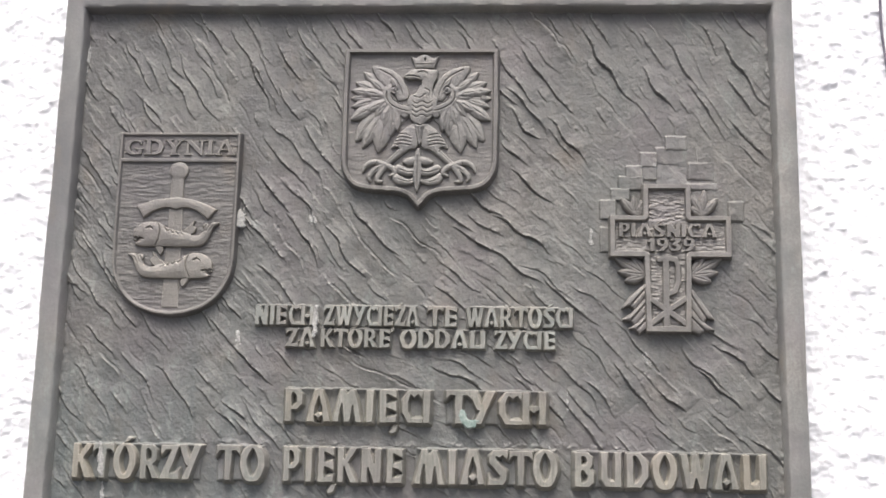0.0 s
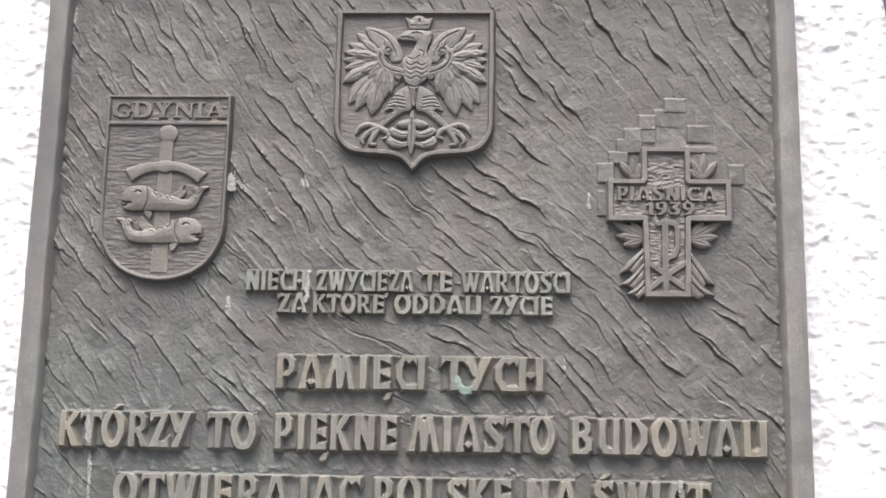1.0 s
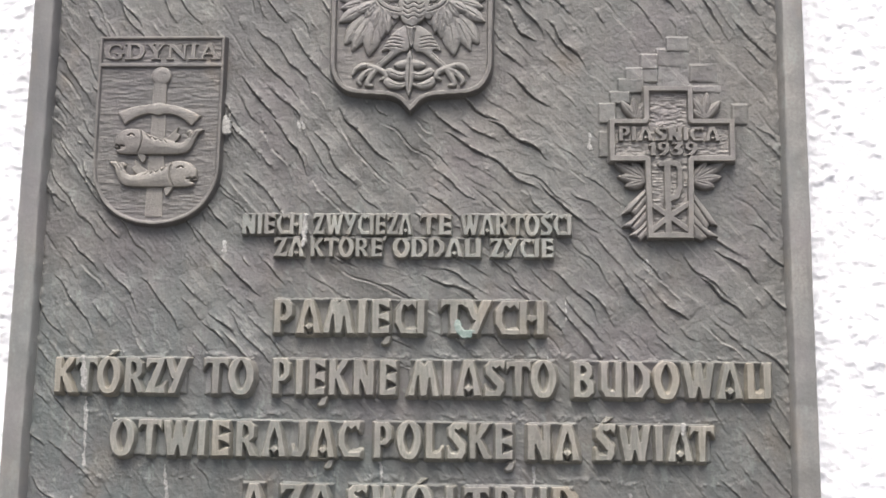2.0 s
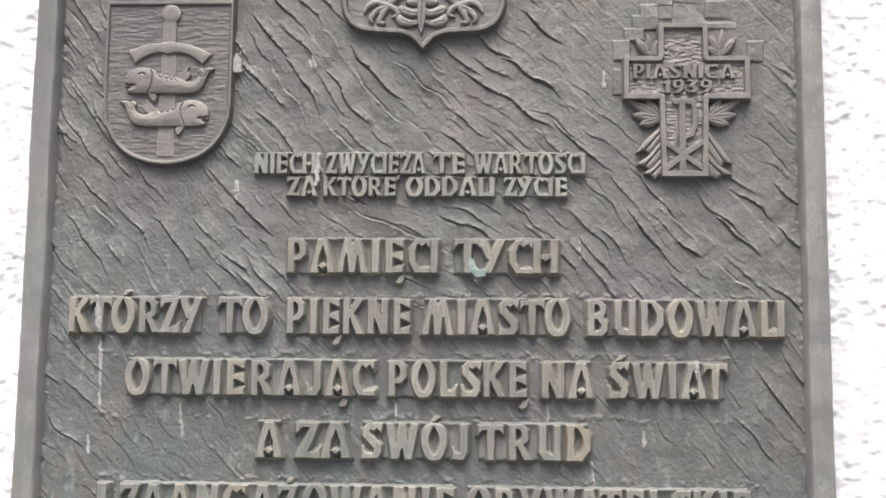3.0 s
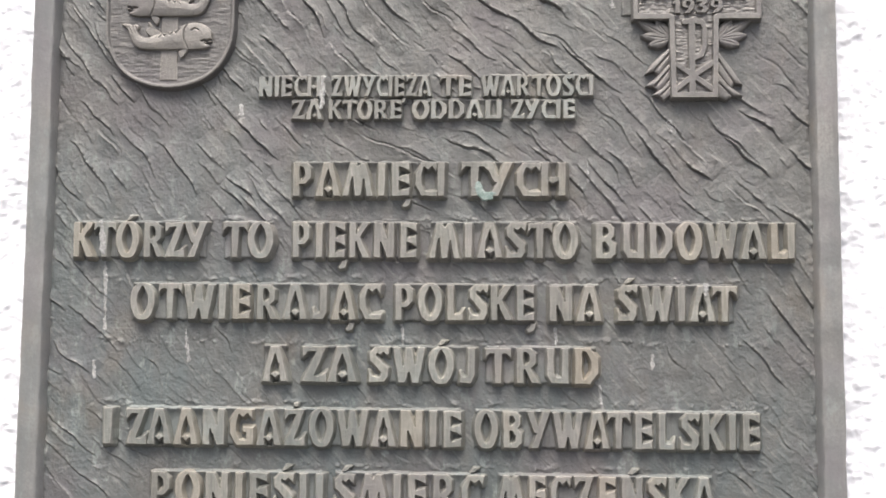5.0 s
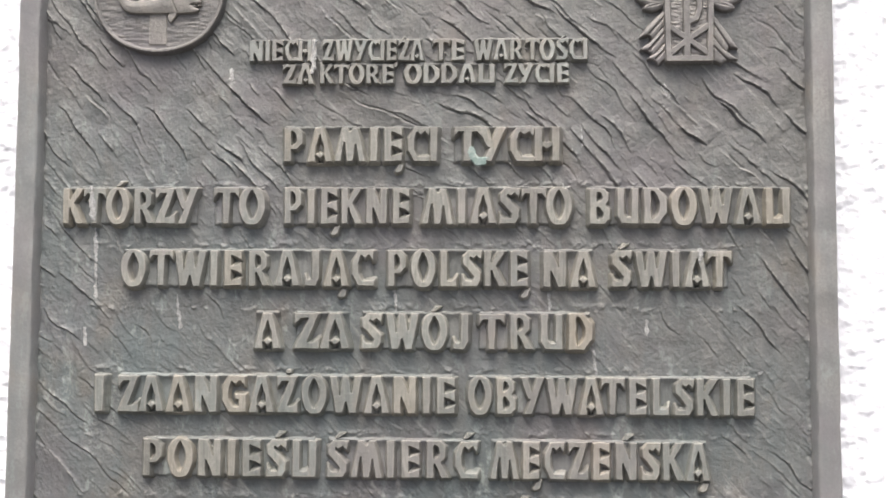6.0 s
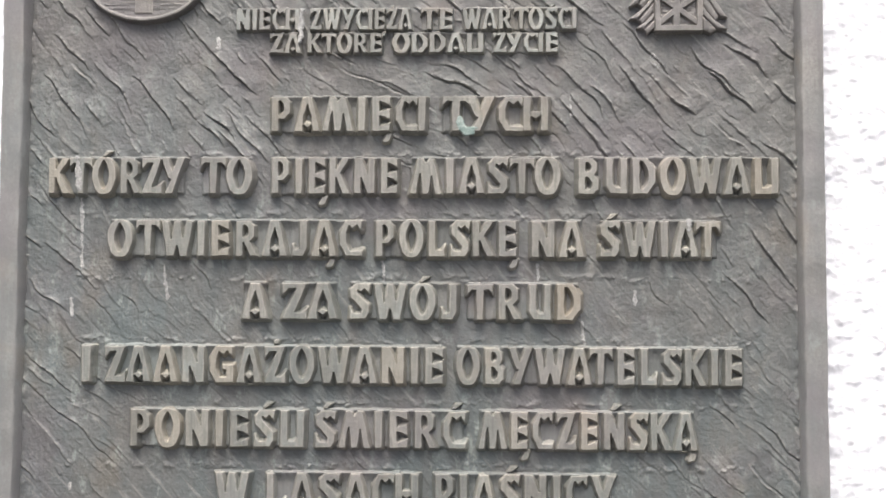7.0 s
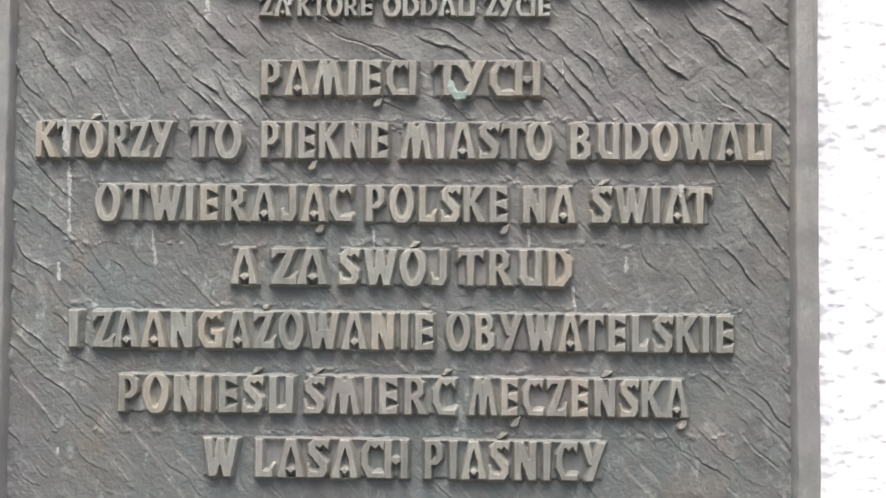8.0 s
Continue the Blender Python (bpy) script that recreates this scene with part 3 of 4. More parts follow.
def letter_mesh(ch, cell=0.029, flare=0.105, mat=None, thin=0.014):
    """A cast letter one unit high and one unit deep: flat face, drafted sides, face edges drawn onto the outline."""
    key = (ch, cell, flare, mat.name)
    if key in LETTER_MESH:
        return LETTER_MESH[key]
    w = GLYPH[ch][0]
    z0, z1 = (-0.2, 0.2) if ch in ("acute", "ogonek", "dot") else (0, 1)
    pad = 1.6 * flare + 2 * cell
    X, Z = np.meshgrid(np.arange(-pad, w + pad + cell, cell), np.arange(z0 - pad, z1 + pad + cell, cell))
    d, e = sd_glyph(ch, X, Z)
    d = d + thin + 0.016 * fbm(X + 3.1 * ord(ch[0]), Z, 0.22, 3, 0.55, 43)
    eps = cell * 0.2
    gx = (sd_glyph(ch, X + eps, Z)[0] - sd_glyph(ch, X - eps, Z)[0]) / (2 * eps)
    gz = (sd_glyph(ch, X, Z + eps)[0] - sd_glyph(ch, X, Z - eps)[0]) / (2 * eps)
    # the under sides slope widest, the tops stand steep, the floors of the openings rise gently
    up, under = np.clip((gz - 0.3) / 0.6, 0, 1), np.clip((-gz - 0.3) / 0.6, 0, 1)
    slope = 1.15 + up * np.where(Z > 0.9, 0.7, -0.45) - under * 0.18
    slope = np.where(d > 0, slope, 1.0)
    d = d * slope
    snap = np.where(np.abs(d) < 0.62 * cell, d, np.where(np.abs(d - flare) < 0.6 * cell, d - flare, 0.0))
    X, Z = X - snap * gx / slope, Z - snap * gz / slope
    d = d - snap
    rough = 0.012 * fbm(X * 1.0 + ord(ch[0]), Z, 0.25, 3, 0.6, 41)
    h = np.where(d <= 1e-6, 1.0, 1 - 0.97 * (d / flare).clip(0, 1.2)) + rough
    h = np.maximum(h, np.where(e < 0.05, 0.95 * np.clip(-e / 0.07 + 0.5, 0, 1), -9))
    keep = (d < flare * 0.98) | (e < 0.02)
    LETTER_MESH[key] = grid_mesh("letter", X, -h, Z, keep, mat, 33)
    return LETTER_MESH[key]


JOINED = {"LI": -0.03, "CI": 0.0, "CH": 0.0, "TY": -0.08, "KT": -0.02, "ZY": -0.03, "RZ": 0.02, "ZA": 0.02, "AT": -0.06, "TO": 0.0, "ST": 0.03, "TW": 0.02}


def space(c, f, k):
    """The channel left between two letters: wide between upright stems, narrow where strokes lean or bars meet."""
    if c + f in JOINED:
        return JOINED[c + f]
    return k * (0.17 - sum(0.055 if v in "AMWYK" else 0.035 if v in "OCGDSTZ" else 0.0 for v in (c, f)))


def write(word, x0, x1, z, high, deep=0.0080, parent=None, back=None, mat=None, cell=0.029, gap=None, flare=0.105):
    """Raised letters of a word, spread from x0 to x1 on the line z."""
    parent, mat, back = parent or plaque, mat or M_LETTER, BACK if back is None else back
    plain = [MARK.get(c, (c, None)) for c in word]
    bare = sum(GLYPH[c][0] for c, _ in plain)
    follow = [c for c, _ in plain[1:]] + [""]
    gaps = [space(c, f, 1.0 if high > 0.025 else 0.6) if gap is None else gap for (c, _), f in zip(plain, follow)]
    total = bare + sum(gaps[:-1])
    sx = (x1 - x0) / total
    x = x0
    for (c, mark), space_after in zip(plain, gaps):
        wob = RNG.uniform(-1, 1, 3)
        hi = high * (1 + 0.012 * wob[0])
        m = Matrix.LocRotScale((x, back + 0.0004, z + 0.006 * high * wob[1]), Euler((0, radians(0.5 * wob[2]), 0)), (sx, deep * (1 + 0.03 * wob[1]), hi))
        part("letter", letter_mesh(c, cell, flare, mat), parent, "", m)
        if mark:
            wc = GLYPH[c][0] * sx
            at = {"acute": (x + 0.38 * wc, z + 1.06 * high), "ogonek": (x + 0.55 * wc, z - 0.07 * high), "dot": (x + 0.4 * wc, z + 1.08 * high)}[mark]
            part("diacritic", letter_mesh(mark, cell, 0.06, mat), parent, "", Matrix.LocRotScale((at[0], back + 0.0004, at[1]), None, (high * (1.2 if mark == "ogonek" else 1.0), deep * 0.7, high * (1.3 if mark == "ogonek" else 0.7))))
        x += (GLYPH[c][0] + space_after) * sx


for line in (
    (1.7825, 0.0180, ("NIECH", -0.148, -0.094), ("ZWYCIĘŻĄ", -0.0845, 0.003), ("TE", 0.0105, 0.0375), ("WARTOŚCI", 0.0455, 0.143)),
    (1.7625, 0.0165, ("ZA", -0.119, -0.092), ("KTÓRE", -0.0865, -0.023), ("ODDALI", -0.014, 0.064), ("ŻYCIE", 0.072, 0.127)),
    (1.6945, 0.0295, ("PAMIĘCI", -0.116, 0.0152), ("TYCH", 0.0292, 0.119)),
    (1.6412, 0.0305, ("KTÓRZY", -0.307, -0.190), ("TO", -0.176, -0.132), ("PIĘKNE", -0.115, -0.0085), ("MIASTO", 0.0022, 0.129), ("BUDOWALI", 0.144, 0.311)),
    (1.5880, 0.0302, ("OTWIERAJĄC", -0.255, -0.038), ("POLSKĘ", -0.026, 0.092), ("NA", 0.105, 0.149), ("ŚWIAT", 0.162, 0.262)),
    (1.5352, 0.0298, ("A", -0.139, -0.117), ("ZA", -0.105, -0.058), ("SWÓJ", -0.048, 0.042), ("TRUD", 0.051, 0.146)),
    (1.4815, 0.0302, ("I", -0.275, -0.267), ("ZAANGAŻOWANIE", -0.255, 0.031), ("OBYWATELSKIE", 0.042, 0.279)),
    (1.4280, 0.0305, ("PONIEŚLI", -0.232, -0.085), ("ŚMIERĆ", -0.076, 0.050), ("MĘCZEŃSKĄ", 0.061, 0.242)),
    (1.3752, 0.0312, ("W", -0.160, -0.131), ("LASACH", -0.116, 0.011), ("PIAŚNICY", 0.025, 0.174)),
):
    for word, x0, x1 in line[2:]:
        z0, high = line[0], line[1]
        deep = 0.0072 if high < 0.025 else 0.0096
        base = Relief(x0 - 0.007, x1 + 0.007, z0 - 0.006, z0 + high + 0.010, 0.0010)
        worn = 0.0011 * fbm(base.X, base.Z * 0.5, 0.007, 3, 0.6, 45)
        sides = np.maximum(x0 + 0.0015 - base.X, base.X - x1 + 0.0030)
        base.put(np.maximum(sides, np.maximum(z0 + 0.0010 - base.Z, base.Z - z0 - high - 0.0005)) + worn, 0.30 * deep, 0.0022)
        # the channels run out in a rounded rise under a thin ledge along the tops of the letters
        rise = np.clip((base.Z - z0 - 0.66 * high) / (0.34 * high), 0, 1) ** 2.2 * (0.90 + 0.5 * fbm(base.X, base.Z * 0.2, 0.011, 2, 0.5, 47))
        base.H = np.where(base.H > 0.2 * deep, np.maximum(base.H, np.minimum(0.30 + 0.38 * rise, 0.72) * deep), base.H)
        base.H = np.where(base.H > 0, base.H + 0.0009 * fbm(base.X, base.Z * 0.12, 0.003, 3, 0.6, 46), base.H)
        part("word_base", base.mesh("word_base", BACK + 0.0003, M_CHANNEL, None, None), plaque)
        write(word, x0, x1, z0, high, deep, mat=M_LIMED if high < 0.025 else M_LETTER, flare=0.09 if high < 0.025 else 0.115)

# ---------------------------------------------------------------- the crest with the eagle
EX, EZ = -0.0005, 2.0495          # middle of its upper edge


def crest_mesh(outline, x0, x1, z0, z1, rise, sunk, lip, mat, name, ribs=0.0):
    """A shield with a raised lip round a sunken field."""
    R = Relief(x0 - 0.006, x1 + 0.006, z0 - 0.006, z1 + 0.006, 0.0007)
    sd = sd_poly(outline, R.X, R.Z)
    R.put(sd, rise, 0.0022)
    field = np.clip((-sd - lip) / 0.0012, 0, 1)
    R.H -= sunk * field
    if ribs:
        R.H += field * ribs * (fbm(R.X * 0.22, R.Z, 0.0016, 2, 0.6, 51) + 0.5 * fbm(R.X, R.Z, 0.01, 2, 0.5, 52))
    return R.mesh(name, BACK, mat)


def eagle_outline():
    half = pts("0.0725,0 0.0730,-0.06 0.0726,-0.116 0.0705,-0.126 0.064,-0.137 0.053,-0.143 0.035,-0.1448 0.020,-0.146 0.010,-0.150 0.004,-0.1565 0,-0.161")
    half = np.concatenate([half[:2], rounded(half[2:], 4, False)])
    p = np.concatenate([half, half[::-1][1:] * (-1, 1)])
    return p * (1, 0.962) + (EX, EZ)


crest = new("eagle_crest")
crest.parent = plaque
tagged(crest, "bronze shield with a crowned heraldic eagle")
part("shield", crest_mesh(eagle_outline(), EX - 0.075, EX + 0.075, EZ - 0.163, EZ, 0.010, 0.0045, 0.0034, M_SHIELD, "shield", 0.00022), crest)


def eagle_mesh():
    """The spread eagle as one low relief, drawn right and down from the middle of the shield's upper edge, mirrored about its axis."""
    R = Relief(EX - 0.073, EX + 0.073, EZ - 0.150, EZ - 0.002, 0.00055)
    U, V = (R.X - EX) / 0.0001947, (EZ - R.Z) / 0.0002008

    def add(shape, high, dome=0.0007, reach=12.0, bevel=3.5):
        R.put(shape, high, bevel, dome, reach)

    def groove(path, s=1, w=2.0, deep=0.0011):
        R.cut(sd_line(rounded(pts(path) * (s, 1), 4, False), (w, 0.6 * w), U, V), deep, 4.0)

    def feather(s, u0, v0, u1, v1, wide, high):
        add(sd_poly(rounded(leaf(s * u0, v0, s * u1, v1, wide), 3), U, V), high, 0.0019, 0.36 * wide)
        for off in (-0.06,):
            n = np.array([-(v1 - v0), s * (u1 - u0)]) / math.hypot(u1 - u0, v1 - v0) * wide * off
            a = np.array([s * (u0 + 0.35 * (u1 - u0)), v0 + 0.35 * (v1 - v0)]) + n
            b = np.array([s * (u0 + 0.86 * (u1 - u0)), v0 + 0.86 * (v1 - v0)]) + 0.4 * n
            R.cut(sd_line(np.array([a, b]), (1.8, 0.7), U, V), 0.0009, 4.0)

    for s in (1, -1):
        add(sd_poly(rounded(pts("-230,96 -262,150 -280,210 -262,300 -232,360 -190,390 -120,390 -56,330 -60,240 -110,150 -170,100") * (s, 1), 4), U, V), 0.0016)
        # flight feathers round the wrist, two ranks of coverts over them
        for i, (u, v, wide) in enumerate(pts("-282,112,46 -320,165,50 -340,206,46 -342,244,48 -334,286,46 -340,352,58 -312,456,74 -276,488,62 -200,510,82")):
            feather(s, -150 + 0.28 * (u + 150), 235 + 0.28 * (v - 235), u, v, wide, 0.0016 + 0.0005 * (i % 3))
        for i, (u, v, wide) in enumerate(pts("-250,150,40 -286,212,44 -252,240,42 -262,310,48 -222,336,46 -176,384,54 -140,432,58 -108,408,48")):
            feather(s, -140 + 0.25 * (u + 140), 240 + 0.25 * (v - 240), u, v, wide, 0.0030 + 0.0005 * (i % 2))
        add(sd_poly(rounded(pts("-240,90 -180,94 -126,116 -86,158 -60,214 -66,250 -108,258 -124,232 -150,204 -180,184 -214,150") * (s, 1), 4), U, V), 0.0038)
        groove("-206,104 -140,140 -104,186 -88,232", s)
        feather(s, -112, 205, -146, 146, 28, 0.0044)
        for u, v in pts("-176,206 -180,232 -172,258 -156,282 -132,302 -104,316 -76,326"):
            add(np.hypot(U - s * u, V - v) - 17, 0.0040, 0.0008)
        band = rounded(pts("-142,190 -160,214 -158,246 -138,274 -98,296 -48,306") * (s, 1), 5, False)
        add(sd_line(band, (13, 22, 24, 22), U, V), 0.0047, 0.0005)
        groove("-166,218 -164,250 -142,280 -98,302 -52,312", s, 2.4, 0.0014)
        groove("-144,222 -140,246 -122,264 -92,278 -54,286", s, 2.4, 0.0014)
        add(np.hypot(U + s * 128, V - 204) - 22, 0.0046, 0.0008)
        groove("-142,196 -124,190 -114,206 -126,216 -132,208", s, 2.2, 0.0014)
        # thighs, legs and talons
        add(sd_poly(rounded(pts("-10,372 -60,386 -100,424 -136,488 -106,482 -80,514 -50,496 -10,480") * (s, 1), 3), U, V), 0.0030, 0.0010, 24.0)
        for i in range(4):
            groove(f"-{112 + 4 * i},{426 + 16 * i} -84,{420 + 17 * i} -44,{430 + 16 * i}", s, 2.4)
        add(sd_line(np.array([(s * -84, 502), (s * -164, 574)]), (15, 13), U, V), 0.0026, 0.0012)
        groove("-96,506 -158,562", s)
        for path in ("-165,572 -215,558 -252,572 -270,602", "-172,575 -214,598 -240,630 -232,648", "-165,580 -188,612 -202,646 -176,652", "-158,574 -130,588 -116,612 -140,624"):
            add(sd_line(rounded(pts(path) * (s, 1), 4, False), (13, 13, 11, 4), U, V), 0.0030, 0.0012)
        groove("-206,560 -212,578", s)
        groove("-196,588 -212,604", s)
        # the tail's curled lobes
        for lobe in ("0,532 -32,534 -62,545 -72,560 -40,574 0,562", "0,576 -35,590 -70,580 -95,570 -113,588 -95,612 -55,624 0,614", "0,628 -40,642 -80,626 -108,612 -119,640 -96,662 -50,668 0,648"):
            shape = pts(lobe) * (s, 1) + (-6, 0)
            add(sd_poly(rounded(shape, 4), U, V), 0.0030, 0.0012, 14.0)
        groove("-12,602 -50,608 -92,594", s)
        groove("-12,640 -50,654 -96,642", s)
    add(sd_poly(rounded(leaf(-6, 500, -8, 702, 38), 4), U, V), 0.0038, 0.0010)
    groove("-7,530 -8,680")
    add(sd_poly(rounded(pts("5,112 70,116 76,150 60,185 62,230 80,255 74,300 52,345 20,375 0,478 -25,375 -45,350 -58,300 -62,262 -50,235 -26,224 -8,198 6,170 2,146"), 4), U, V), 0.0046, 0.0012, 30.0)
    for i in range(4):
        groove(f"-40,{262 + 22 * i} -18,{276 + 22 * i} 8,{264 + 22 * i} 34,{276 + 22 * i} 58,{262 + 22 * i}")
    groove("22,200 44,214 40,236")
    groove("-34,236 -4,246 26,226")
    groove("-22,372 0,380 20,372", 1, 3.0)
    groove("-10,392 -2,456")
    groove("10,392 2,456")
    add(sd_poly(rounded(pts("-84,138 -62,120 -44,106 -5,101 40,104 78,110 74,136 44,152 6,158 -22,150 -58,152"), 4), U, V), 0.0048, 0.0010, 18.0)
    groove("-72,138 -38,136 -8,146", 1, 2.6, 0.0016)
    groove("-14,120 8,114 30,122", 1, 3.0, 0.0014)
    add(sd_poly(pts("-50,38 -26,48 0,32 16,28 32,34 58,48 84,38 62,96 -28,96"), U, V), 0.0044, 0.0006)
    groove("-24,78 60,78")
    R.cut(np.hypot((U - 18) / 0.7, V - 54) - 7, 0.0018, 4.0)
    R.H = np.where(R.H > 0, R.H + 0.00022 * fbm(R.X, R.Z, 0.0026, 3, 0.6, 55) + 0.00018 * fbm(R.X, R.Z * 0.4, 0.0016, 2, 0.6, 56), R.H)
    return R.mesh("eagle", BACK - 0.0052, M_EAGLE)


part("eagle", eagle_mesh(), crest, "crowned eagle with spread wings in low relief")

# ---------------------------------------------------------------- the town crest with sword and fish
GX, GZ = -0.2285, 1.9655
town = new("town_crest")
town.parent = plaque
tagged(town, "bronze town shield with a sword and two fish")
half = pts("0.0575,0 0.0573,-0.06 0.0570,-0.128 0.0545,-0.143 0.046,-0.160 0.033,-0.172 0.016,-0.179 0,-0.181")
half = np.concatenate([half[:2], rounded(half[2:], 5, False)])
town_line = np.concatenate([half, half[::-1][1:] * (-1, 1)]) * (1, 0.967) + (GX, GZ)
part("shield", crest_mesh(town_line, GX - 0.058, GX + 0.058, GZ - 0.182, GZ, 0.0085, 0.0022, 0.0019, M_SHIELD, "shield", 0.00045), town)


def on_town(draw, name, label, mat=M_FIGURE):
    """A low relief on the town shield, drawn in millimetres right of its axis and below its top."""
    R = Relief(GX - 0.056, GX + 0.056, GZ - 0.178, GZ - 0.002, 0.0006)
    draw(R, (R.X - GX) * 1000, (GZ - R.Z) * 1000 / 0.967)
    return part(name, R.mesh(name, BACK - 0.0052, mat), town, label)


def draw_bar(R, a, b):
    R.put(sd_poly(pts("-56,26.5 56,26.5 56,29.5 -56,29.5"), a, b), 0.0034, 1.0)


def draw_sword(R, a, b):
    R.put(np.hypot(a - 0.8, b - 39) - 8.8, 0.0030, 0.8, 0.0008, 4.0)
    R.put(sd_poly(pts("-5.5,42 5.8,42 6.2,76 -6.2,76"), a, b), 0.0028, 0.8, 0.0006, 4.0)
    arc = np.concatenate([rounded(pts("-37,75 -22,69 -5,66.5 6,66.5 22,70 39,78"), 4, False), rounded(pts("31,87 20,79 8,75.5 0,77.5 -8,75.5 -20,79 -30,86"), 4, False)])
    R.put(sd_poly(arc, a, b), 0.0036, 0.8, 0.0006, 4.0)
    R.put(sd_poly(pts("-6.2,76 6.2,76 7.6,174 -7.6,174"), a, b), 0.0018, 0.8)


def draw_fish(flip, drop):
    def draw(R, a, b):
        a, b = a * flip, b - drop
        body = rounded(pts("-38,15 -37,8 -31,2.5 -24,0.5 -15,1.5 -8,6 4,10 12,12 19,14 25,13 28,8 27,4 30,1.5 33,3 36,1 42,1.5 37,6 34.5,13 31,20 25,24 10,25 -10,25 -30,24.5 -36,22 -32,19.5 -38,18"), 4)
        R.put(sd_poly(body, a, b), 0.0042, 0.8, 0.0014, 7.0)
        R.put(sd_poly(rounded(pts("6,11 13,5.5 19,-1 18,4 21,7 16,13"), 4), a, b), 0.0034, 0.8, 0.0006)
        R.put(sd_poly(rounded(pts("-17,24 -11,25 -9,28 -11,33 -15,29"), 4), a, b), 0.0032, 0.8, 0.0008)
        R.cut(sd_line(rounded(pts("-16,1.5 -13.5,8 -14,17 -17,24"), 5, False), (0.5, 0.4), a, b), 0.0014, 0.8)
        R.cut(sd_line(pts("-39,17 -36,16.4 -34,18.2 -32,16.8 -29,17.6"), (1.0, 0.5), a, b), 0.0024, 0.9)
        R.cut(sd_line(pts("-26,7.5 -23,5.6 -20.5,7.5"), (0.5, 0.8), a, b), 0.0014, 0.8)
        R.cut(sd_line(pts("-9,6.5 -6,10.5 -4,8 -1,12 1,9.6 4,13 6,10.8 9,14"), (0.45, 0.3), a, b), 0.0012, 0.8)
        for u in (30, 33, 36):
            R.cut(sd_line(pts(f"{u},4 {u - 3},10"), (0.4, 0.2), a, b), 0.0010, 0.8)
    return draw


on_town(draw_bar, "bar", "", M_SHIELD)
on_town(draw_sword, "sword", "upright sword in smooth lighter bronze")
on_town(draw_fish(1, 90), "fish", "fish in smooth lighter bronze")
on_town(draw_fish(-1, 121), "fish", "fish in smooth lighter bronze")
write("gdynia", GX - 0.0535, GX + 0.0535, GZ - 0.0218, 0.0150, 0.0030, town, BACK - 0.0056, M_SHIELD, 0.034, 0.05, 0.06)

# ---------------------------------------------------------------- the memorial cross
CX, CZ = 0.2290, 1.849
cross = new("memorial_cross")
cross.parent = plaque
tagged(cross, "bronze cross with sunken panels, leaves and stepped blocks")


def on_cross(draw, name, label="", mat=M_SHIELD, back=BACK, step=0.0006):
    """A relief round the cross, drawn in millimetres right of its axis and above its arms' lower edge."""
    R = Relief(CX - 0.072, CX + 0.072, CZ - 0.078, CZ + 0.118, step)
    draw(R, (R.X - CX) * 1000, (R.Z - CZ) * 1000)
    return part(name, R.mesh(name, back, mat), cross, label)


def sd_cross(a, b):
    return sd_poly(pts("-21.5,68 21.5,68 21.5,38 57.5,38 57.5,0 21,0 19.5,-69 -19.5,-69 -21,0 -52,0 -52,38 -21.5,38"), a, b)


def draw_cross(R, a, b):
    sd = sd_cross(a, b)
    R.put(sd, 0.0100, 1.6)
    R.H -= 0.0038 * np.clip((-sd - 4.2) / 1.0, 0, 1) * (1 + 0.30 * fbm(a * 0.35, b, 1.7, 3, 0.55, 61))


def draw_monogram(R, a, b):
    for path, w in (("-2,-66 -2,-2", 2.6), ("-8,-3 -2,-2 7,-3 9,-8 9,-24 6,-32 1,-34", 2.2), ("-18,-38 -1,-50 17,-63", 2.2), ("17,-38 -1,-50 -17,-63", 2.2)):
        R.put(sd_line(pts(path), (w, w), a, b), 0.0034, 0.9)


def draw_blocks(u0, u1, v0, v1, high):
    def draw(R, a, b):
        R.put(sd_poly(pts(f"{u0},{v0} {u1},{v0} {u1},{v1} {u0},{v1}"), a, b) + 0.5 * fbm(a, b, 5.0, 3, 0.6, int(v0 + 90)), 0.55 * high + 0.00006 * (a - u0) * (1 if int(v0) % 2 else -1) + 0.0004, 2.0)
        R.H += 0.0004 * fbm(a, b, 6.0, 2, 0.5, int(u0 + 90))
    return draw


def draw_sprig(x, z, rays, wide):
    def draw(R, a, b):
        for ang, length in rays:
            c, n = math.cos(radians(ang)), math.sin(radians(ang))
            R.put(sd_poly(rounded(leaf(x, z, x + length * c, z + length * n, wide), 3), a, b), 0.0038, 0.9, 0.0020, 3.0)
            R.cut(sd_line(np.array([(x + 0.2 * length * c, z + 0.2 * length * n), (x + 0.9 * length * c, z + 0.9 * length * n)]), (0.3, 0.15), a, b), 0.0010, 0.8)
    return draw


def draw_fold(outline, crease):
    def draw(R, a, b):
        R.put(sd_poly(pts(outline), a, b), 0.0052, 1.0, 0.0012, 2.5)
        R.cut(sd_line(pts(crease), (0.3, 0.8), a, b), 0.0022, 1.2)
    return draw


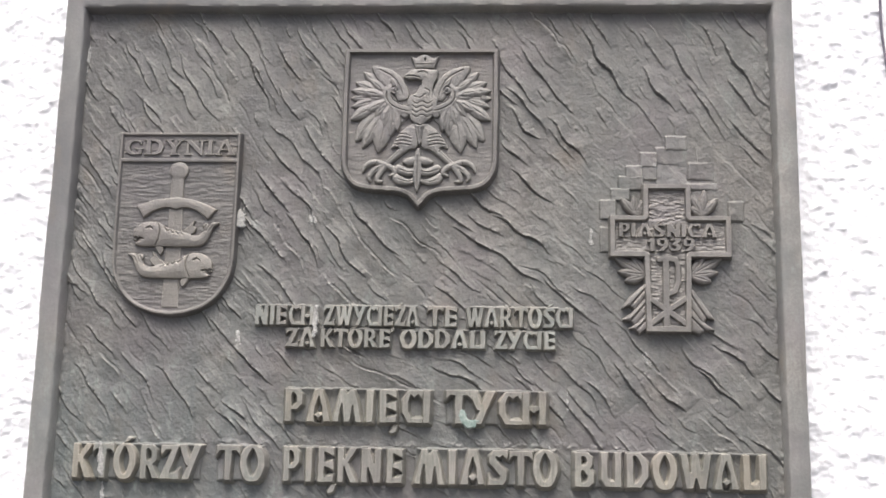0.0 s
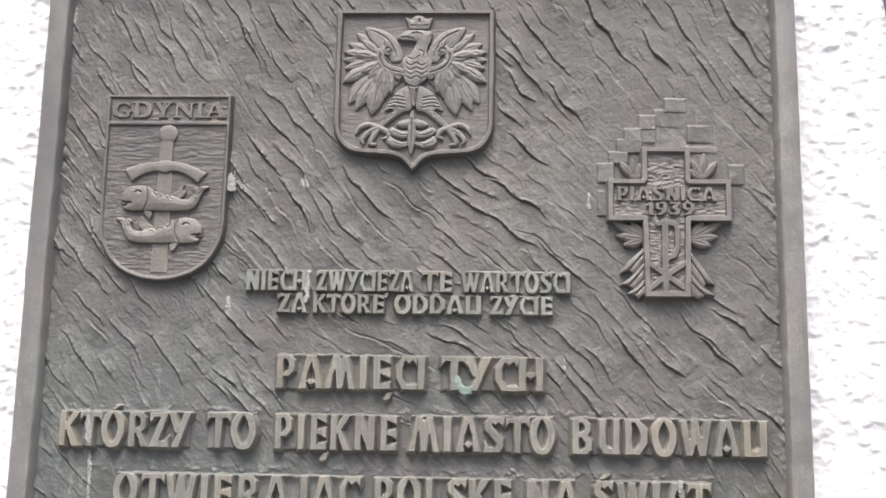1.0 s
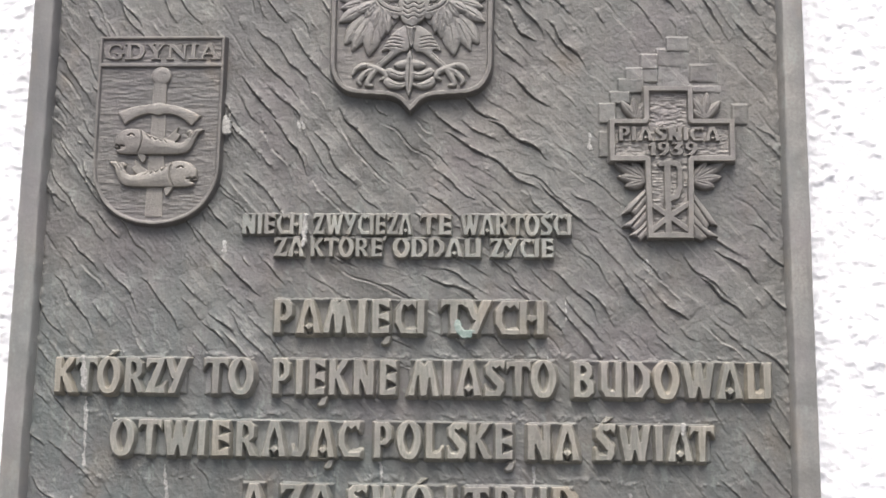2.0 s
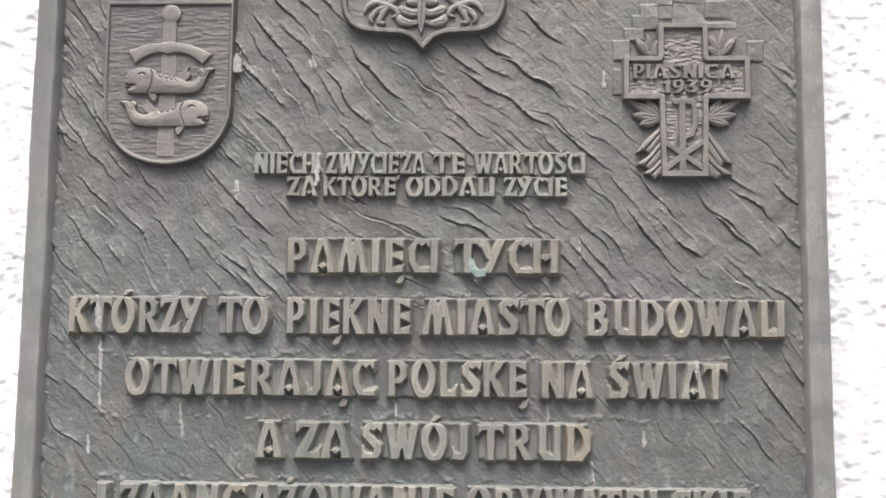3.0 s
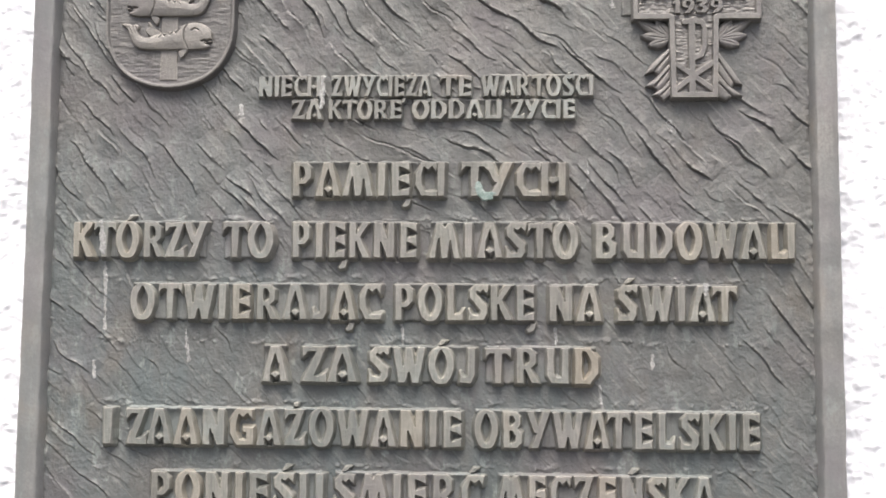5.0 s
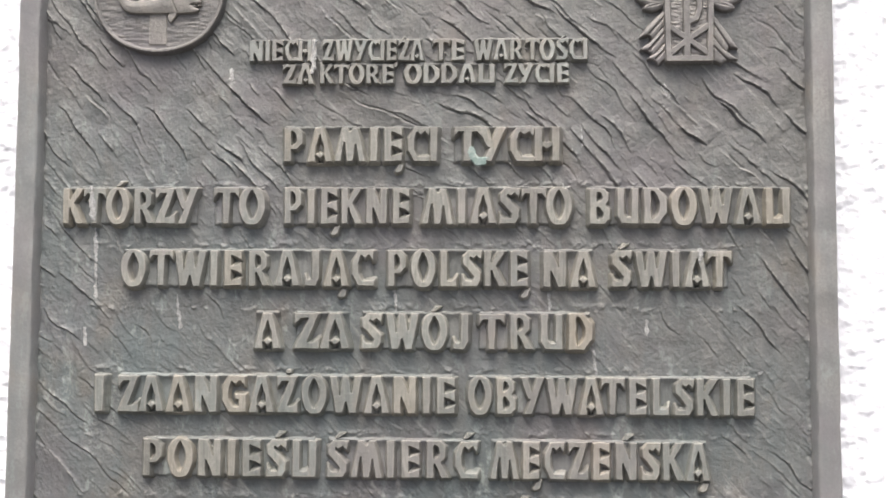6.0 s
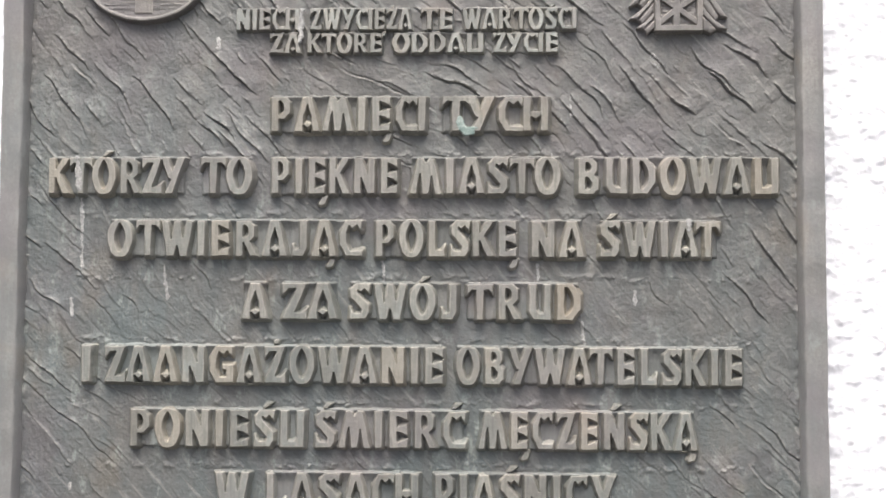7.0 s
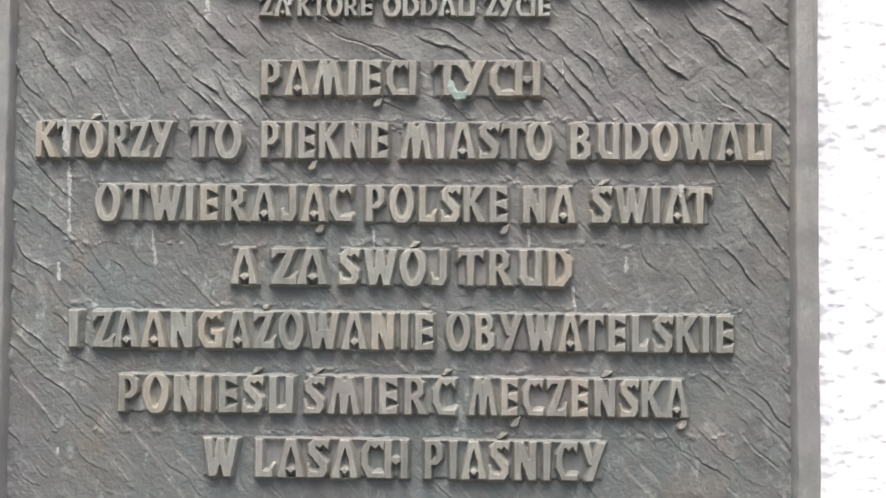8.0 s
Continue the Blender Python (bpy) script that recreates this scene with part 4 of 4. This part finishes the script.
on_cross(draw_cross, "cross_body", "bronze cross with raised outline and sunken panels")
on_cross(draw_monogram, "monogram", "", M_SHIELD, BACK - 0.0058)
write("PIAŚNICA", CX - 0.0440, CX + 0.0445, CZ + 0.0182, 0.0125, 0.0040, cross, BACK - 0.0058, M_SHIELD, 0.045, 0.08, 0.06)
write("1939", CX - 0.0180, CX + 0.0245, CZ + 0.0050, 0.0118, 0.0040, cross, BACK - 0.0058, M_SHIELD, 0.045, 0.08, 0.06)
for u0, u1, v0, v1, h in ((1, 19, 104, 116, 0.0032), (-8, 28, 90, 105, 0.0022), (-22, -8.5, 87, 100, 0.0032), (-22, -8.5, 75, 87, 0.0018), (-35.5, -22, 77, 87, 0.0030),
                          (-42.5, -21.5, 65, 77, 0.0022), (-50, -34, 55, 65, 0.0030), (-60, -47, 37, 54, 0.0036), (22, 44, 76, 90, 0.0018), (20, 46, 66, 70, 0.0028),
                          (58, 70, 36, 53, 0.0026), (-60, -52, 6, 28, 0.0030), (-8, 21, 70, 90, 0.0012)):
    on_cross(draw_blocks(u0, min(u1, 70), v0, v1, h), "block", "", M_PLATE)
on_cross(draw_sprig(-28, 39, ((60, 22), (95, 20), (128, 22), (38, 15)), 7.5), "sprig", "sprig of leaves")
on_cross(draw_sprig(33, 39, ((52, 22), (85, 25), (120, 24), (145, 16)), 7.5), "sprig", "sprig of leaves")
on_cross(draw_sprig(-19, -17, ((150, 34), (172, 26), (195, 20), (128, 22)), 9), "sprig", "sprig of leaves")
on_cross(draw_sprig(20, -17, ((30, 34), (8, 26), (-15, 20), (52, 22)), 9), "sprig", "sprig of leaves")
for outline, crease in (("-20,-24 -35,-38 -41,-47 -34,-45 -30,-49 -20,-36", "-21,-30 -33,-44"), ("-20,-37 -33,-52 -41,-58 -34,-59 -30,-63 -20,-52", "-21,-44 -33,-58"),
                        ("-20,-52 -27,-60 -35,-66 -29,-67 -26,-71 -20,-66", "-20,-58 -28,-66"), ("20,-27 31,-42 41,-57 34,-56 31,-61 20,-46", "21,-36 34,-56"),
                        ("20,-46 29,-58 41,-67 33,-67 27,-71 20,-68", "21,-56 32,-67")):
    on_cross(draw_fold(outline, crease), "drapery_fold")

# ---------------------------------------------------------------- lime runs and crusts left by rain


def deposit(path, widths, mat, seed, back=None, name="lime_run"):
    """A thin broken skin of deposit, on the ground or on a letter's face."""
    p = rounded(pts(path), 6, False)
    x0, z0 = p.min(0) - 0.008
    x1, z1 = p.max(0) + 0.008
    R = Relief(x0, x1, z0, z1, 0.0006)
    sd = sd_line(p, np.array(widths) * 0.8, R.X, R.Z) + 0.0022 * fbm(R.X, R.Z, 0.004, 3, 0.7, seed)
    R.put(sd, 0.00022, 0.0005)
    keep = R.H > R.floor + 1e-5
    if back is None:
        R.H = R.H + ground_at(R.X, R.Z) + 0.0001
        back = BACK
    part(name, R.mesh(name, back, mat, keep, None), plaque, "pale lime streak" if mat is M_LIME else "pale green crust")


deposit("-0.281,1.640 -0.280,1.612 -0.279,1.578", (0.0010, 0.0022, 0.0011, 0.0007, 0.0016), M_LIME, 71)
deposit("-0.283,1.672 -0.281,1.658 -0.280,1.645", (0.0008, 0.0026, 0.0020), M_LIME, 72, BACK - 0.0093)
deposit("-0.208,1.580 -0.207,1.566 -0.205,1.553", (0.0010, 0.0008, 0.0018), M_LIME, 73)
deposit("-0.288,1.551 -0.287,1.545 -0.287,1.537", (0.0008, 0.0018, 0.0010), M_LIME, 74)
deposit("-0.101,1.884 -0.097,1.882", (0.0035, 0.0018), M_LIME, 75)
deposit("-0.1675,1.887 -0.1670,1.878", (0.0038, 0.0046), M_LIME, 76, BACK - 0.0048)
deposit("0.208,1.760 0.210,1.755 0.212,1.751", (0.0024, 0.0030, 0.0012), M_LIME, 77)
deposit("0.160,1.876 0.160,1.862", (0.0010, 0.0022), M_LIME, 78)
deposit("-0.092,1.799 -0.092,1.784 -0.093,1.772", (0.0012, 0.0022, 0.0010), M_LIME, 79, BACK - 0.0073)
deposit("-0.165,1.776 -0.164,1.768", (0.0008, 0.0022), M_LIME, 80)
deposit("0.044,1.706 0.045,1.699 0.051,1.694 0.057,1.697", (0.0014, 0.0034, 0.0040, 0.0016), M_VERD, 81, BACK - 0.0094, "verdigris_crust")
deposit("-0.327,2.055 -0.327,2.044 -0.328,2.030", (0.0012, 0.0026, 0.0012), M_LIME, 82)
deposit("0.263,1.938 0.268,1.930", (0.0026, 0.0016), M_LIME, 83)
deposit("0.236,1.617 0.236,1.611", (0.0020, 0.0014), M_LIME, 84, BACK - 0.0098)
deposit("0.138,1.726 0.138,1.708", (0.0006, 0.0009), M_LIME, 85)
deposit("0.110,1.585 0.111,1.566 0.110,1.552", (0.0006, 0.0011, 0.0006), M_LIME, 87)
deposit("0.146,1.545 0.148,1.528 0.149,1.515", (0.0008, 0.0006, 0.0010), M_LIME, 88)
deposit("-0.022,1.586 -0.020,1.576 -0.020,1.566", (0.0014, 0.0010, 0.0007), M_LIME, 89)
deposit("0.192,1.560 0.192,1.548", (0.0006, 0.0012), M_LIME, 90)
deposit("-0.286,1.395 -0.286,1.388", (0.0006, 0.0008), M_LIME, 91)
deposit("0.122,1.676 0.126,1.655 0.128,1.640", (0.0006, 0.0014, 0.0008), M_LIME, 86)
